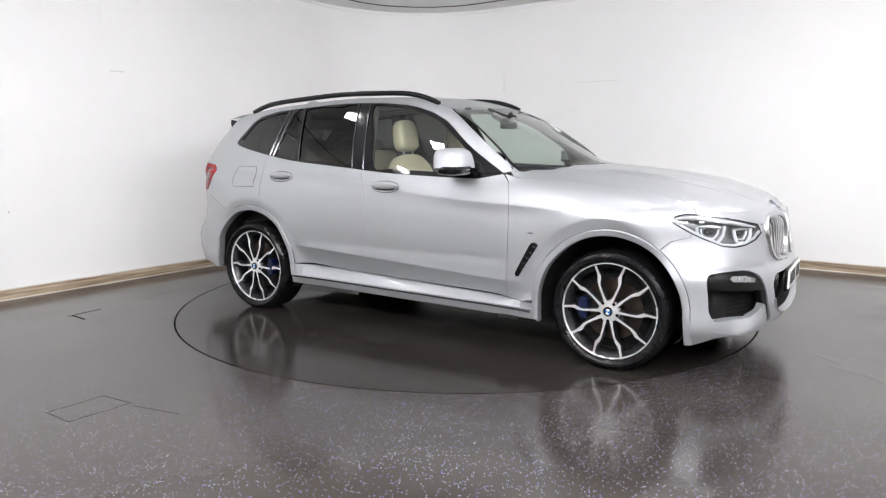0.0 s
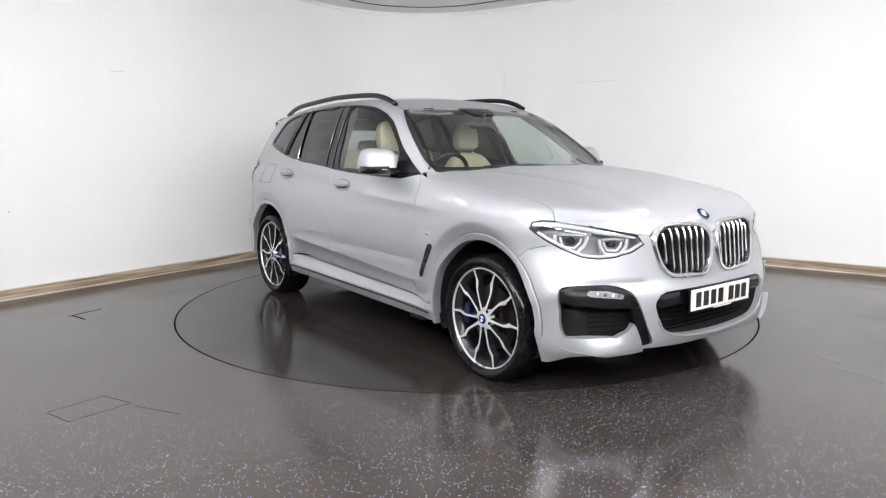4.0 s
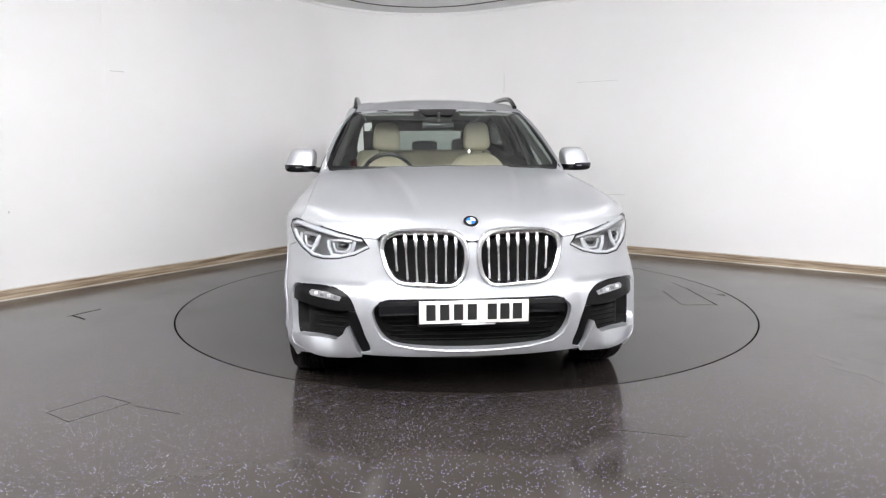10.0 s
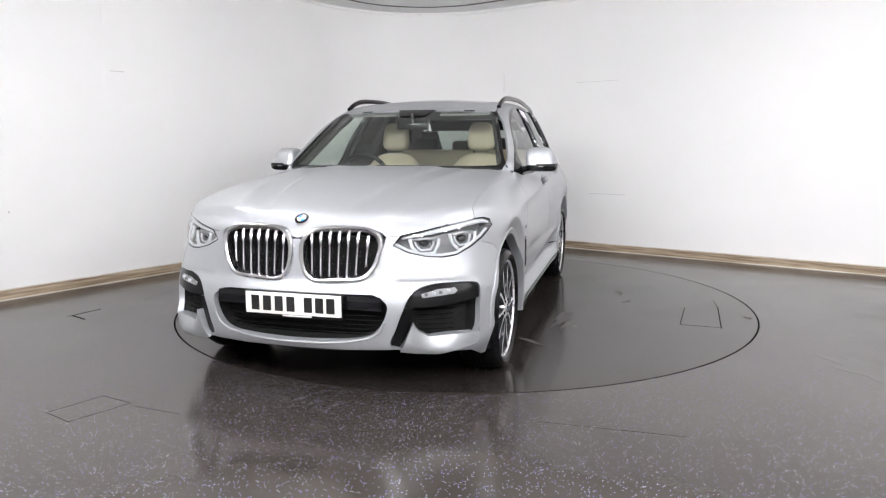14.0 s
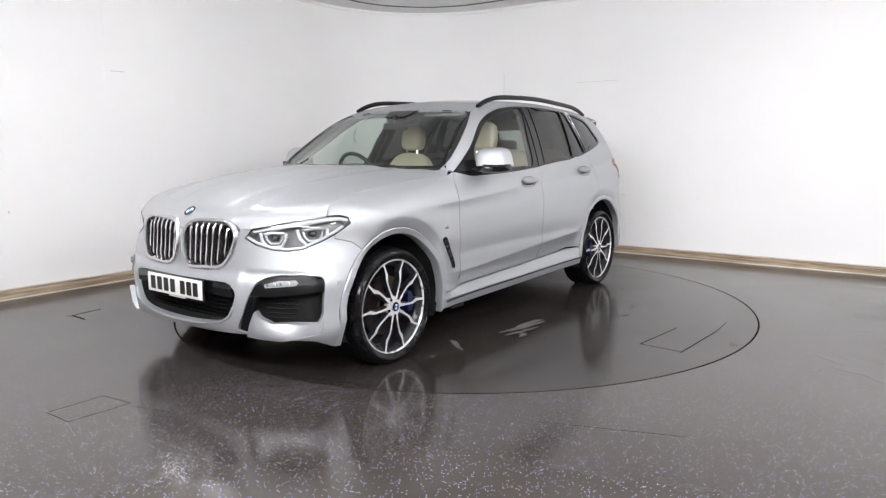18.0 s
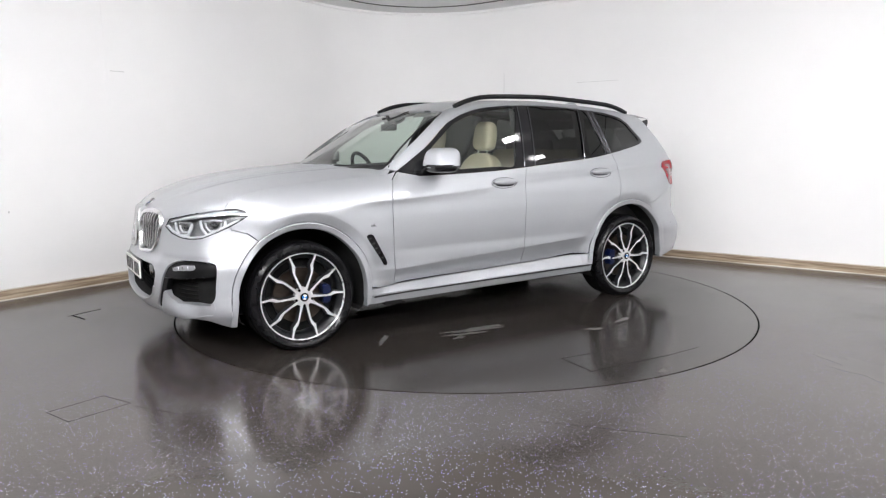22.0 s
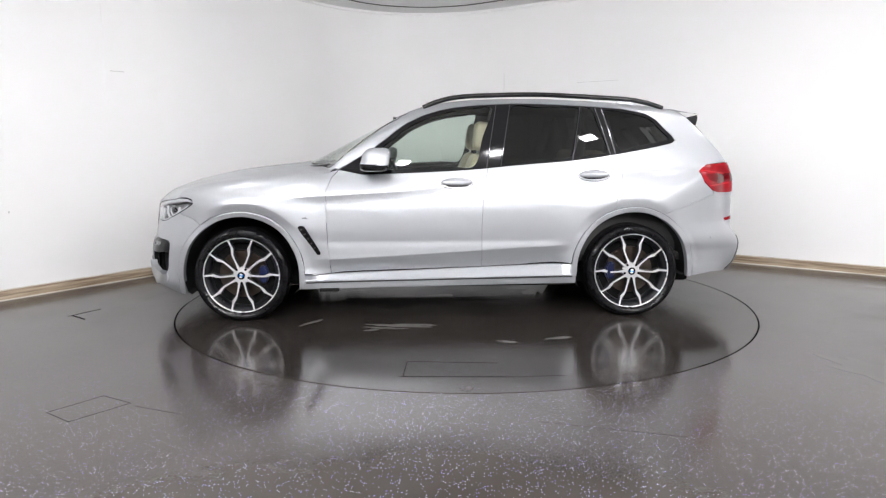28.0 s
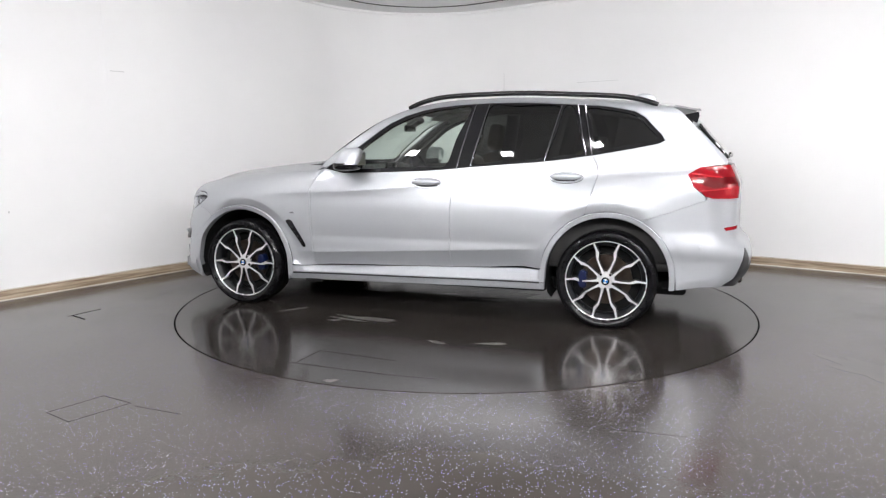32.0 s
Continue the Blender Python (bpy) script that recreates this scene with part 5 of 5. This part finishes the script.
    blade_pts = join3(at_front((0.534, 0.268), (0.572, 0.345), (0.603, 0.412), (0.622, 0.372), (0.665, 0.338), (0.74, 0.340)), at_side((1.985, 0.345), (1.968, 0.362), (1.962, 0.32), (1.978, 0.286)), at_front((0.79, 0.268), (0.70, 0.250), (0.60, 0.258)))
    blade_piece = skin(uv_of(blade_pts, "nose"), "nose", 0.014, 0.0, (), 0.05, -0.004)
    # the hook of the blade stands proud towards its inner tip
    bv, bf, bn, bs = blade_piece
    rise = np.clip((bv[:, 2] - 0.262) / 0.085, 0, 1.8)
    hook = np.clip((0.68 - bv[:, 1]) / 0.08, 0, 1)
    push = (0.014 - 0.055 * rise) * (1 - hook) + hook * (0.014 + 0.004 * rise - 0.10 * np.clip(bv[:, 1] - 0.60, 0, 0.08))
    along = np.stack([0.8 + 0 * push, 0.6 * np.clip((bv[:, 1] - 0.62) / 0.15, 0, 1), 0 * push], 1)
    fade = np.clip((0.85 - bv[:, 1]) / 0.10, 0, 1)
    bv = bv + along * (push * fade)[:, None] - bn * (0.004 * (1 - fade))[:, None]
    for s in (1, -1):
        k = np.array((1, s, 1))
        v, f = b
        duct = mesh_object("side_intake", v * k, [q if s > 0 else q[::-1] for q in f], MATT_BLACK, car, "black outer air intake", False)
        for nm, pc, mt, tx in (("upper_trim", band_piece, TRIM_BLACK, "gloss black intake trim"), ("inner_trim", strip_piece, TRIM_BLACK, "black intake strip")):
            q = pc if s > 0 else mirrored(pc)
            mesh_object(nm, q[0], q[1], mt, duct, tx, True, q[2], None)
        q = fog_piece if s > 0 else mirrored(fog_piece)
        lamp = mesh_object("fog_lamp", q[0], q[1], FOG, duct, "slim grey fog lamp", True, q[2], None)
        for t in range(4):
            p = at_front((0.655 + 0.032 * t, 0.550 + 0.004 * t))[0] * k
            part("led", box(0.006, 0.018, 0.016, tuple(p + np.array((0.001, 0, 0))), 0.002), LAMP_WHITE if t % 2 else LAMP_GREY, lamp)
        q = (bv, bf, bn, bs) if s > 0 else mirrored((bv, bf, bn, bs))
        bm = bmesh.new()
        corners = [bm.verts.new(tuple(c)) for c in q[0]]
        for f in q[1]:
            bm.faces.new([corners[i] for i in f])
        bmesh.ops.remove_doubles(bm, verts=bm.verts[:], dist=0.0004)
        part("blade", bm, SILVER, duct, "silver hooked blade", angle=40)
        for z in (0.365, 0.39, 0.415, 0.44, 0.465):
            part("mesh_bar", tube([tuple((np.array(at_front((y, z))[0]) - np.array((0.070, 0, 0))) * k) for y in (0.60, 0.68, 0.76)], 0.003, 6), GROOVE, duct)


# ---- flanks ----
def handles_and_mirrors(car):
    for s in (1, -1):
        for x, z in ((-0.136, 0.994), (-1.143, 1.042)):
            y = float(at_side((x, z))[0][1])
            bm = superquad((x, (y - 0.006) * s, z - 0.002), (0.114, 0.009, 0.036), 0.9, 0.9, 32, 14)
            cup = part("handle_cup", bm, SILVER, car, "silver recessed grip cup", angle=60)
            bm = superquad((x, (y + 0.014) * s, z + 0.006), (0.108, 0.022, 0.022), 0.85, 0.8, 36, 16)
            part("door_handle", bm, SILVER, cup, "silver painted door handle", angle=60)
            # black pieces put in the shade under the grip and round the cup
            bm = superquad((x, (y + 0.002) * s, z - 0.016), (0.085, 0.012, 0.012), 0.9, 0.9, 24, 8)
            rim = [(x + 0.116 * math.cos(a), z - 0.002 + 0.038 * math.sin(a)) for a in np.linspace(0, 2 * math.pi, 41)[:-1]]
            part("cup_edge", tube([(p[0], p[1] * s, p[2]) for p in at_side(*rim)], 0.0022, 6, None, 1.0, True), SATIN_BLACK, cup, "black ring for the shade round the grip cup")
            part("grip_shadow", bm, SATIN_BLACK, cup, angle=60)
        # mirror
        bm = superquad((0.455, 0.982 * s, 1.132), (0.096, 0.108, 0.118), 0.50, 0.62, 40, 24, None, (-0.02, 1))
        for v in bm.verts:
            k = (v.co.z - 1.13) / 0.12
            v.co.x += -0.030 * k - 0.02 * (abs(v.co.y) - 0.98) / 0.1
            v.co.y += s * (-0.012 * k - 0.030 * k * max(0.0, (abs(v.co.y) - 0.98) / 0.1))
        mirror = part("door_mirror", bm, SILVER, car, "silver capped door mirror", angle=60)
        bm = superquad((0.455, 0.982 * s, 1.133), (0.102, 0.108, 0.050), 0.5, 0.72, 40, 14, None, (-1, 0.12))
        part("lower_shell", bm, GLOSS_BLACK, mirror, "gloss black mirror base", angle=60)
        part("indicator_strip", tube([(0.47 + 0.085 * math.cos(a), (0.985 + 0.100 * math.sin(a)) * s, 1.120) for a in np.linspace(-0.2, 1.9, 14)], 0.003, 6), SATIN_METAL, mirror, "pale indicator strip")
        part("mirror_glass", box(0.004, 0.150, 0.095, (0.352, 0.968 * s, 1.170), 0.001), CHROME, mirror, "mirror glass", smooth=False)
        part("mirror_arm", tube([(0.50, 0.80 * s, 1.093), (0.50, 0.86 * s, 1.100), (0.47, 0.93 * s, 1.112)], [0.030, 0.030, 0.028], 10, None, 0.7), GLOSS_BLACK, mirror, "black mirror foot")
        tri = [(0.69, 1.098), (0.46, 1.086), (0.475, 1.165), (0.50, 1.212), (0.56, 1.182)]
        pc = skin(uv_of(at_side(*tri), "side"), "side", 0.03, 0.0, (), 0.006, -0.003)
        pc = pc if s > 0 else mirrored(pc)
        mesh_object("mirror_corner", pc[0], pc[1], GLOSS_BLACK, car, "gloss black corner panel", True, pc[2], None)


def flank_details(car):
    vent = [(1.010, 0.688), (1.000, 0.698), (0.965, 0.695), (0.930, 0.640), (0.875, 0.545), (0.853, 0.500), (0.858, 0.485), (0.876, 0.486), (0.925, 0.560), (0.985, 0.645)]
    uv = uv_of(at_side(*vent), "side")
    pc = skin(uv, "side", 0.012, 0.0, (), 0.004, -0.0025, True)
    bars = [at_side((0.985 - 0.022 * i, 0.672 - 0.034 * i))[0] for i in range(5)]
    flap = at_side((-1.405, 0.958), (-1.615, 0.952), (-1.665, 0.985), (-1.680, 1.095), (-1.660, 1.108), (-1.445, 1.108))
    ring_uv = round_loop(uv_of(flap, "side"), 0.02)
    ring = lift_side(ring_uv)
    ring = ring + normals_at(ring) * 0.0004
    for s in (1, -1):
        k = np.array((1, s, 1))
        q = pc if s > 0 else mirrored(pc)
        v = mesh_object("side_vent", q[0], q[1], GLOSS_BLACK, car, "slim black side vent", True, q[2], None)
        for p in bars:
            part("vent_bar", box(0.020, 0.006, 0.006, tuple((p + np.array((0, 0.004, 0))) * k), 0.002, (0, 25, 0)), SATIN_BLACK, v)
        b = at_side((0.957, 0.757))[0]
        bm = prism([(-0.026, -0.008), (0.022, -0.008), (0.012, 0.006), (0.004, -0.002), (-0.004, 0.010), (-0.010, 0.0)], 0.003, None, Matrix.Translation(b * k) @ pose(0, 0.003 if s > 0 else 0.0, 0, 90))
        part("wing_badge", bm, LAMP_GREY, car, "small metal wing badge", smooth=False)
        for x, z in ((1.868, 0.550), (-2.039, 0.582)):
            p = at_side((x, z))[0]
            n = normals_at(p[None])[0]
            rot = Vector(n * k).to_track_quat("Z", "Y").to_matrix().to_4x4()
            bm = bmesh.new()
            bmesh.ops.create_cone(bm, cap_ends=True, segments=20, radius1=0.0125, radius2=0.011, depth=0.005, matrix=Matrix.Translation(p * k) @ rot)
            part("parking_sensor", bm, SILVER, car, "round parking sensor")
        if s < 0:
            part("fuel_flap_joint", tube([tuple(p * k) for p in ring], 0.0014, 5, None, 1.0, True), GROOVE, car)
        # gloss strip under the doors
        line = at_side(*[(0.96 - 1.94 * i / 20, 0.2835 + 0.0245 * i / 20) for i in range(21)])
        part("sill_strip", tube([tuple(p * k) for p in line], 0.006, 6), SATIN_BLACK, car, "black joint strip of the sill")


def cowl(car):
    pts = at_top(*[(1.075 - 0.34 * (y / 0.78) ** 2, y) for y in np.linspace(-0.66, 0.66, 35)])
    part("cowl_panel", tube([(x - 0.03, y, z - 0.020) for x, y, z in pts], 0.020, 8, None, 0.5), SATIN_BLACK, car, "black panel at the foot of the windscreen")
    for s0, s1 in ((0.56, -0.02), (-0.10, -0.58)):
        a = [(1.055 - 0.33 * (y / 0.78) ** 2, y) for y in np.linspace(s0, s1, 9)]
        part("wiper", tube([(x - 0.012, y, z - 0.004) for x, y, z in at_top(*a)], 0.007, 6), SATIN_BLACK, car, "black wiper arm")


# ---- tail ----
def tail(car):
    side = at_side((-1.978, 0.985), (-1.938, 1.066), (-2.018, 1.113), (-2.19, 1.128))
    rear = at_rear((0.600, 1.118), (0.590, 0.955), (0.66, 0.905))
    back = at_side((-2.20, 0.901), (-2.10, 0.905), (-2.055, 0.920))
    lamp_uv = uv_of(join3(side, rear, back), "tail")
    pc = skin(lamp_uv, "tail", 0.02, 0.001, (), 0.03, -0.004)
    dark = skin(uv_of(join3(at_side((-2.01, 1.005), (-1.99, 1.045)), at_rear((0.640, 1.05), (0.640, 0.985)), at_side((-2.10, 0.975))), "tail"), "tail", 0.02, 0.0, (), 0.002, -0.0055)
    shade = skin(uv_of(join3(at_rear((0.0, 1.135), (0.45, 1.135), (0.615, 1.15)), at_rear((0.615, 1.20), (0.575, 1.34), (0.53, 1.462), (0.0, 1.475))), "tail"), "tail", 0.04, 0.0, (), 0.006, 0.002)
    pane = skin(uv_of(at_rear((0.0, 1.14), (0.42, 1.14), (0.60, 1.15), (0.60, 1.20), (0.56, 1.34), (0.515, 1.45), (0.0, 1.465)), "tail"), "tail", 0.05, 0.0, (), 0.0, 0.004)
    diff = skin(uv_of(join3(at_side((-2.19, 0.320), (-2.26, 0.365), (-2.29, 0.425)), at_rear((0.70, 0.52), (0.64, 0.565), (0.60, 0.44), (0.0, 0.42), (0.0, 0.302), (0.68, 0.305))), "tail"), "tail", 0.025, 0.0, (), 0.02, -0.004)
    refl = skin(uv_of(at_side((-2.185, 0.708), (-2.275, 0.722), (-2.278, 0.702), (-2.20, 0.686)), "tail"), "tail", 0.015, 0.0, (), 0.008, -0.004)
    for s in (1, -1):
        k = np.array((1, s, 1))

        def put(name, piece, m, parent, text=""):
            q = piece if s > 0 else mirrored(piece)
            return mesh_object(name, q[0], q[1], m, parent, text, True, q[2], None)
        lamp = put("tail_lamp", pc, RED_LENS, car, "red tail lamp wrapped round the corner")
        put("inner_lens", dark, RED_DARK, lamp, "dark red inner lens")
        pts = at_side(*[(-1.965 - 0.26 * i / 8, 1.068 - 0.004 * i) for i in range(7)])
        part("light_bar", tube([tuple((p + normals_at(p[None])[0] * 0.004) * k) for p in pts], 0.006, 6), RED_BRIGHT, lamp, "bright red light bar")
        pts = at_side(*[(-2.02 - 0.20 * i / 6, 0.958 + 0.002 * i) for i in range(7)])
        part("light_bar", tube([tuple((p + normals_at(p[None])[0] * 0.004) * k) for p in pts], 0.005, 6), RED_BRIGHT, lamp, "bright red light bar")
        put("rear_window", pane, DIM, car, "rear window half").visible_shadow = False
        put("rear_diffuser", diff, SATIN_BLACK, car, "black rear diffuser corner")
        put("reflector", refl, RED_LENS, car, "red corner reflector")
        part("tailpipe", lathe([(0.048, 0), (0.052, 0.01), (0.052, 0.10), (0.044, 0.10), (0.044, 0.02)], 24), CHROME, car, "bright oval tailpipe").matrix_basis = pose(-2.33, 0.56 * s, 0.36, 0, 0, -90)
        # black blade beside the rear window under the spoiler
        bm = bmesh.new()
        prism([(-1.890, 1.462), (-1.998, 1.486), (-2.003, 1.455), (-1.99, 1.408)], 0.014, bm, Matrix.Translation((0, 0.588 * s + 0.007, 0)) @ pose(0, 0, 0, 90))
        part("spoiler_blade", bm, GLOSS_BLACK, car, "gloss black spoiler blade", smooth=False)
        edge_pts = at_side((-1.99, 1.39), (-2.06, 1.31), (-2.13, 1.235), (-2.185, 1.17))
        part("rear_pillar_trim", tube([tuple((p + np.array((-0.02, -0.10, 0.0))) * k) for p in edge_pts], 0.010, 8), GLOSS_BLACK, car, "gloss black rear pillar trim")
    bm = bmesh.new()
    rows = []
    for i in range(9):
        x = -1.845 - 0.170 * i / 8
        row = []
        for j in range(15):
            y = -0.585 + 1.17 * j / 14
            zr = float(ROOF(-1.845)) - 0.11 * y * y - 0.26 * (-1.845 - x) * (0.8 if x > -2.0 else 0.7)
            row.append(bm.verts.new((x, y * (1 + 0.03 * i / 8), zr + 0.006)))
        rows.append(row)
    for a, b in zip(rows, rows[1:]):
        for j in range(14):
            bm.faces.new((a[j], a[j + 1], b[j + 1], b[j]))
    bmesh.ops.solidify(bm, geom=bm.faces[:], thickness=0.022)
    part("roof_spoiler", bm, SILVER, car, "silver roof spoiler", angle=50)
    part("aerial_fin", superquad((-1.62, 0, 1.60), (0.085, 0.020, 0.055), 0.9, 0.8, 20, 12), SILVER, car, "small silver roof aerial", angle=60)
    part("rear_wiper", tube([(-2.262, 0.02, 1.185), (-2.25, 0.14, 1.195), (-2.235, 0.30, 1.20)], [0.02, 0.012, 0.008], 8), GLOSS_BLACK, car, "black rear wiper")


# ---- cabin ----
def seat(car, x, y, front=True):
    bm = superquad((x + 0.20, y, 0.66), (0.27, 0.255, 0.10), 0.5, 0.4)
    s = part("seat", bm, LEATHER, car, "cream leather seat", angle=70)
    bm = superquad((0, 0, 0.29), (0.085, 0.25, 0.30), 0.5, 0.55, 32, 20)
    for v in bm.verts:
        k = max(0, v.co.z - 0.35) / 0.25
        v.co.y *= 1 - 0.30 * k * k
    back = part("backrest", bm, LEATHER, s, "cream leather backrest", angle=70)
    back.matrix_basis = pose(x - 0.08, y, 0.628, 0, -17, 0)
    hz = 1.335 if front else 1.27
    hx = x - 0.245 if front else x - 0.22
    bm = superquad((0, 0, 0), (0.060, 0.108, 0.115 if front else 0.085), 0.55, 0.55, 28, 18)
    for v in bm.verts:
        v.co.y *= 1 - 0.10 * (v.co.z / 0.115)
    head = part("headrest", bm, LEATHER if front else INTERIOR, s, "cream leather headrest", angle=70)
    head.matrix_basis = pose(hx - 0.01, y, hz, 0, -8, 0)
    for d in (-0.058, 0.058):
        part("headrest_post", tube([(hx + 0.03, y + d, hz - 0.22), (hx, y + d, hz - 0.05)], 0.007, 8), CHROME, s, "chrome headrest post")
    return s


def cabin(car):
    part("cabin_floor", box(2.9, 1.50, 0.06, (-0.75, 0, 0.42), 0.02), INTERIOR, car, "dark carpet")
    for s in (1, -1):
        bm = bmesh.new()
        rows = []
        for i in range(24):
            x = 0.68 - 2.5 * i / 23
            w = min(0.80, float(CABIN_LOW(x)) - 0.07)
            top_z = 1.045 + 0.12 * max(0, (-x - 0.3)) / 1.5
            rows.append([bm.verts.new((x, s * (w - 0.02), 0.44)), bm.verts.new((x, s * (w - 0.03), 0.85)), bm.verts.new((x, s * w, top_z - 0.01)), bm.verts.new((x, s * (w + 0.03), top_z))])
        for a, b in zip(rows, rows[1:]):
            for j in range(3):
                bm.faces.new((a[j], a[j + 1], b[j + 1], b[j]))
        part("door_card", bm, INTERIOR, car, "dark inner door trim", angle=50)
    for s in (1, -1):
        pts = [(0.78, 0.765, 1.075), (0.67, 0.735, 1.155), (0.48, 0.685, 1.285), (0.30, 0.628, 1.415), (0.17, 0.585, 1.495)]
        part("pillar_trim", tube([(x - 0.025, (y - 0.012) * s, z - 0.012) for x, y, z in pts], 0.026, 8), INTERIOR, car, "dark inner pillar trim")
        part("tail_pillar", box(0.03, 0.18, 0.42, (-1.90, 0.50 * s, 1.25), 0.01, (0, 43, 0)), INTERIOR, car, "dark inner rear pillar")
    for s in (1, -1):
        for a, b, wide in (((-0.36, 1.09), (-0.46, 1.54), 0.06), ((-1.03, 1.17), (-1.10, 1.53), 0.05)):
            p = at_side(*[(a[0] + (b[0] - a[0]) * i / 5, a[1] + (b[1] - a[1]) * i / 5) for i in range(6)])
            part("door_pillar", tube([(x, (y - 0.045) * s, z) for x, y, z in p], wide, 12, None, 0.35), INTERIOR, car, "dark inner door pillar", angle=60)
    part("tail_header", box(0.04, 1.0, 0.12, (-1.80, 0, 1.465), 0.01, (0, 43, 0)), INTERIOR, car, "dark inner rear header")
    seat(car, -0.10, 0.37)
    seat(car, -0.10, -0.37)
    bench = part("rear_bench", box(0.50, 1.30, 0.20, (-0.85, 0, 0.64), 0.06, (0, 0, 0), None, 3), LEATHER, car, "cream leather rear bench", angle=60)
    part("bench_back", box(0.16, 1.28, 0.62, (-1.16, 0, 0.92), 0.06, (0, -18, 0), None, 3), LEATHER, bench, "cream leather rear backrest", angle=60)
    for y in (-0.38, 0.0, 0.38):
        part("rear_headrest", superquad((-1.27, y, 1.255), (0.05, 0.12, 0.075 if y else 0.055), 0.5, 0.5), INTERIOR, bench, "dark rear headrest", angle=60)
    part("parcel_shelf", box(0.75, 1.24, 0.02, (-1.72, 0, 1.09), 0.006), INTERIOR, car, "dark luggage cover")
    # dashboard
    bm = bmesh.new()
    rows = []
    for j in range(25):
        y = -0.74 + 1.48 * j / 24
        hood = 0.045 * math.exp(-((y + 0.37) / 0.17) ** 2)
        rows.append([bm.verts.new((x, y, z)) for x, z in ((0.98 - 0.34 * (y / 0.78) ** 2, 1.095), (0.80 - 0.20 * (y / 0.78) ** 2, 1.085), (0.62, 1.075 + hood), (0.50, 1.055 + hood), (0.46, 1.0), (0.50, 0.86), (0.58, 0.66), (0.75, 0.45))])
    for a, b in zip(rows, rows[1:]):
        for k in range(7):
            bm.faces.new((a[k], a[k + 1], b[k + 1], b[k]))
    dash = part("dashboard", bm, INTERIOR, car, "dark padded dashboard", angle=50)
    part("dash_screen", box(0.012, 0.27, 0.10, (0.50, 0.0, 1.075), 0.006, (0, -8, 0)), GLOSS_BLACK, dash, "dark display screen")
    part("centre_console", box(0.75, 0.24, 0.30, (0.15, 0, 0.62), 0.04), INTERIOR, car, "dark centre console")
    ring = [(0.0, 0.185 * math.cos(a), 0.185 * math.sin(a)) for a in np.linspace(0, 2 * math.pi, 37)[:-1]]
    wheel = part("steering_wheel", tube(ring, 0.0155, 10, None, 1.0, True), GLOSS_BLACK, car, "dark leather steering wheel", angle=60)
    wheel.matrix_basis = pose(0.355, -0.37, 1.035, 0, 24, 0)
    part("wheel_boss", superquad((0, 0, 0), (0.035, 0.075, 0.065), 0.6, 0.7), INTERIOR, wheel, angle=60)
    for p in ((0.16, 0.0), (-0.16, 0.0), (0.0, -0.16)):
        part("wheel_spoke", tube([(0, p[0] * 0.3, p[1] * 0.3), (0, p[0] * 1.12, p[1] * 1.12)], 0.014, 8), INTERIOR, wheel)
    # inner mirror and sensor housing at the windscreen's top
    mirror = part("inner_mirror", box(0.03, 0.235, 0.055, (0.32, -0.005, 1.408), 0.012), GLOSS_BLACK, car, "dark inner mirror", angle=60)
    part("mirror_foot", tube([(0.335, 0, 1.43), (0.33, 0, 1.50)], 0.014, 8), INTERIOR, mirror)
    part("sensor_housing", box(0.10, 0.20, 0.05, (0.270, 0, 1.466), 0.015, (0, 26, 0)), INTERIOR, car, "dark sensor housing")
    for y in (-0.075, 0.075):
        part("camera_window", box(0.02, 0.05, 0.012, (0.290, y, 1.484), 0.003, (0, 26, 0)), LAMP_GREY, car)
    for y in (-0.36, 0.36):
        part("sun_visor", box(0.16, 0.38, 0.018, (0.12, y, 1.515), 0.008, (0, 20, 0)), HEADLINING, car, "grey sun visor")


def build_car():
    car = tagged(new("car"), "silver metallic sport utility car with black trim on a turntable", "car")
    door_panels(car)
    flank(car)
    arch_trims(car)
    side_glass(car)
    top(car)
    bumpers(car)
    wheels(car)
    underbody(car)
    grilles(car)
    headlamps(car)
    lower_front(car)
    handles_and_mirrors(car)
    flank_details(car)
    cowl(car)
    tail(car)
    cabin(car)
    return car


CAR = build_car()


def motions():
    """The turntable carries the car round once the clip starts; both turn about the disc's centre."""
    turns = [(t, -31.18 - 5.13589 * t - 0.00878391 * t * t + 0.00026468 * t ** 3) for t in range(0, 33)]
    offset = Vector((0.226, -0.246, 0))
    walk(TABLE, [(t, pose(0, 0, 0, 0, 0, a)) for t, a in turns])
    walk(CAR, [(t, pose(0, 0, 0, 0, 0, a) @ Matrix.Translation(offset)) for t, a in turns])


motions()
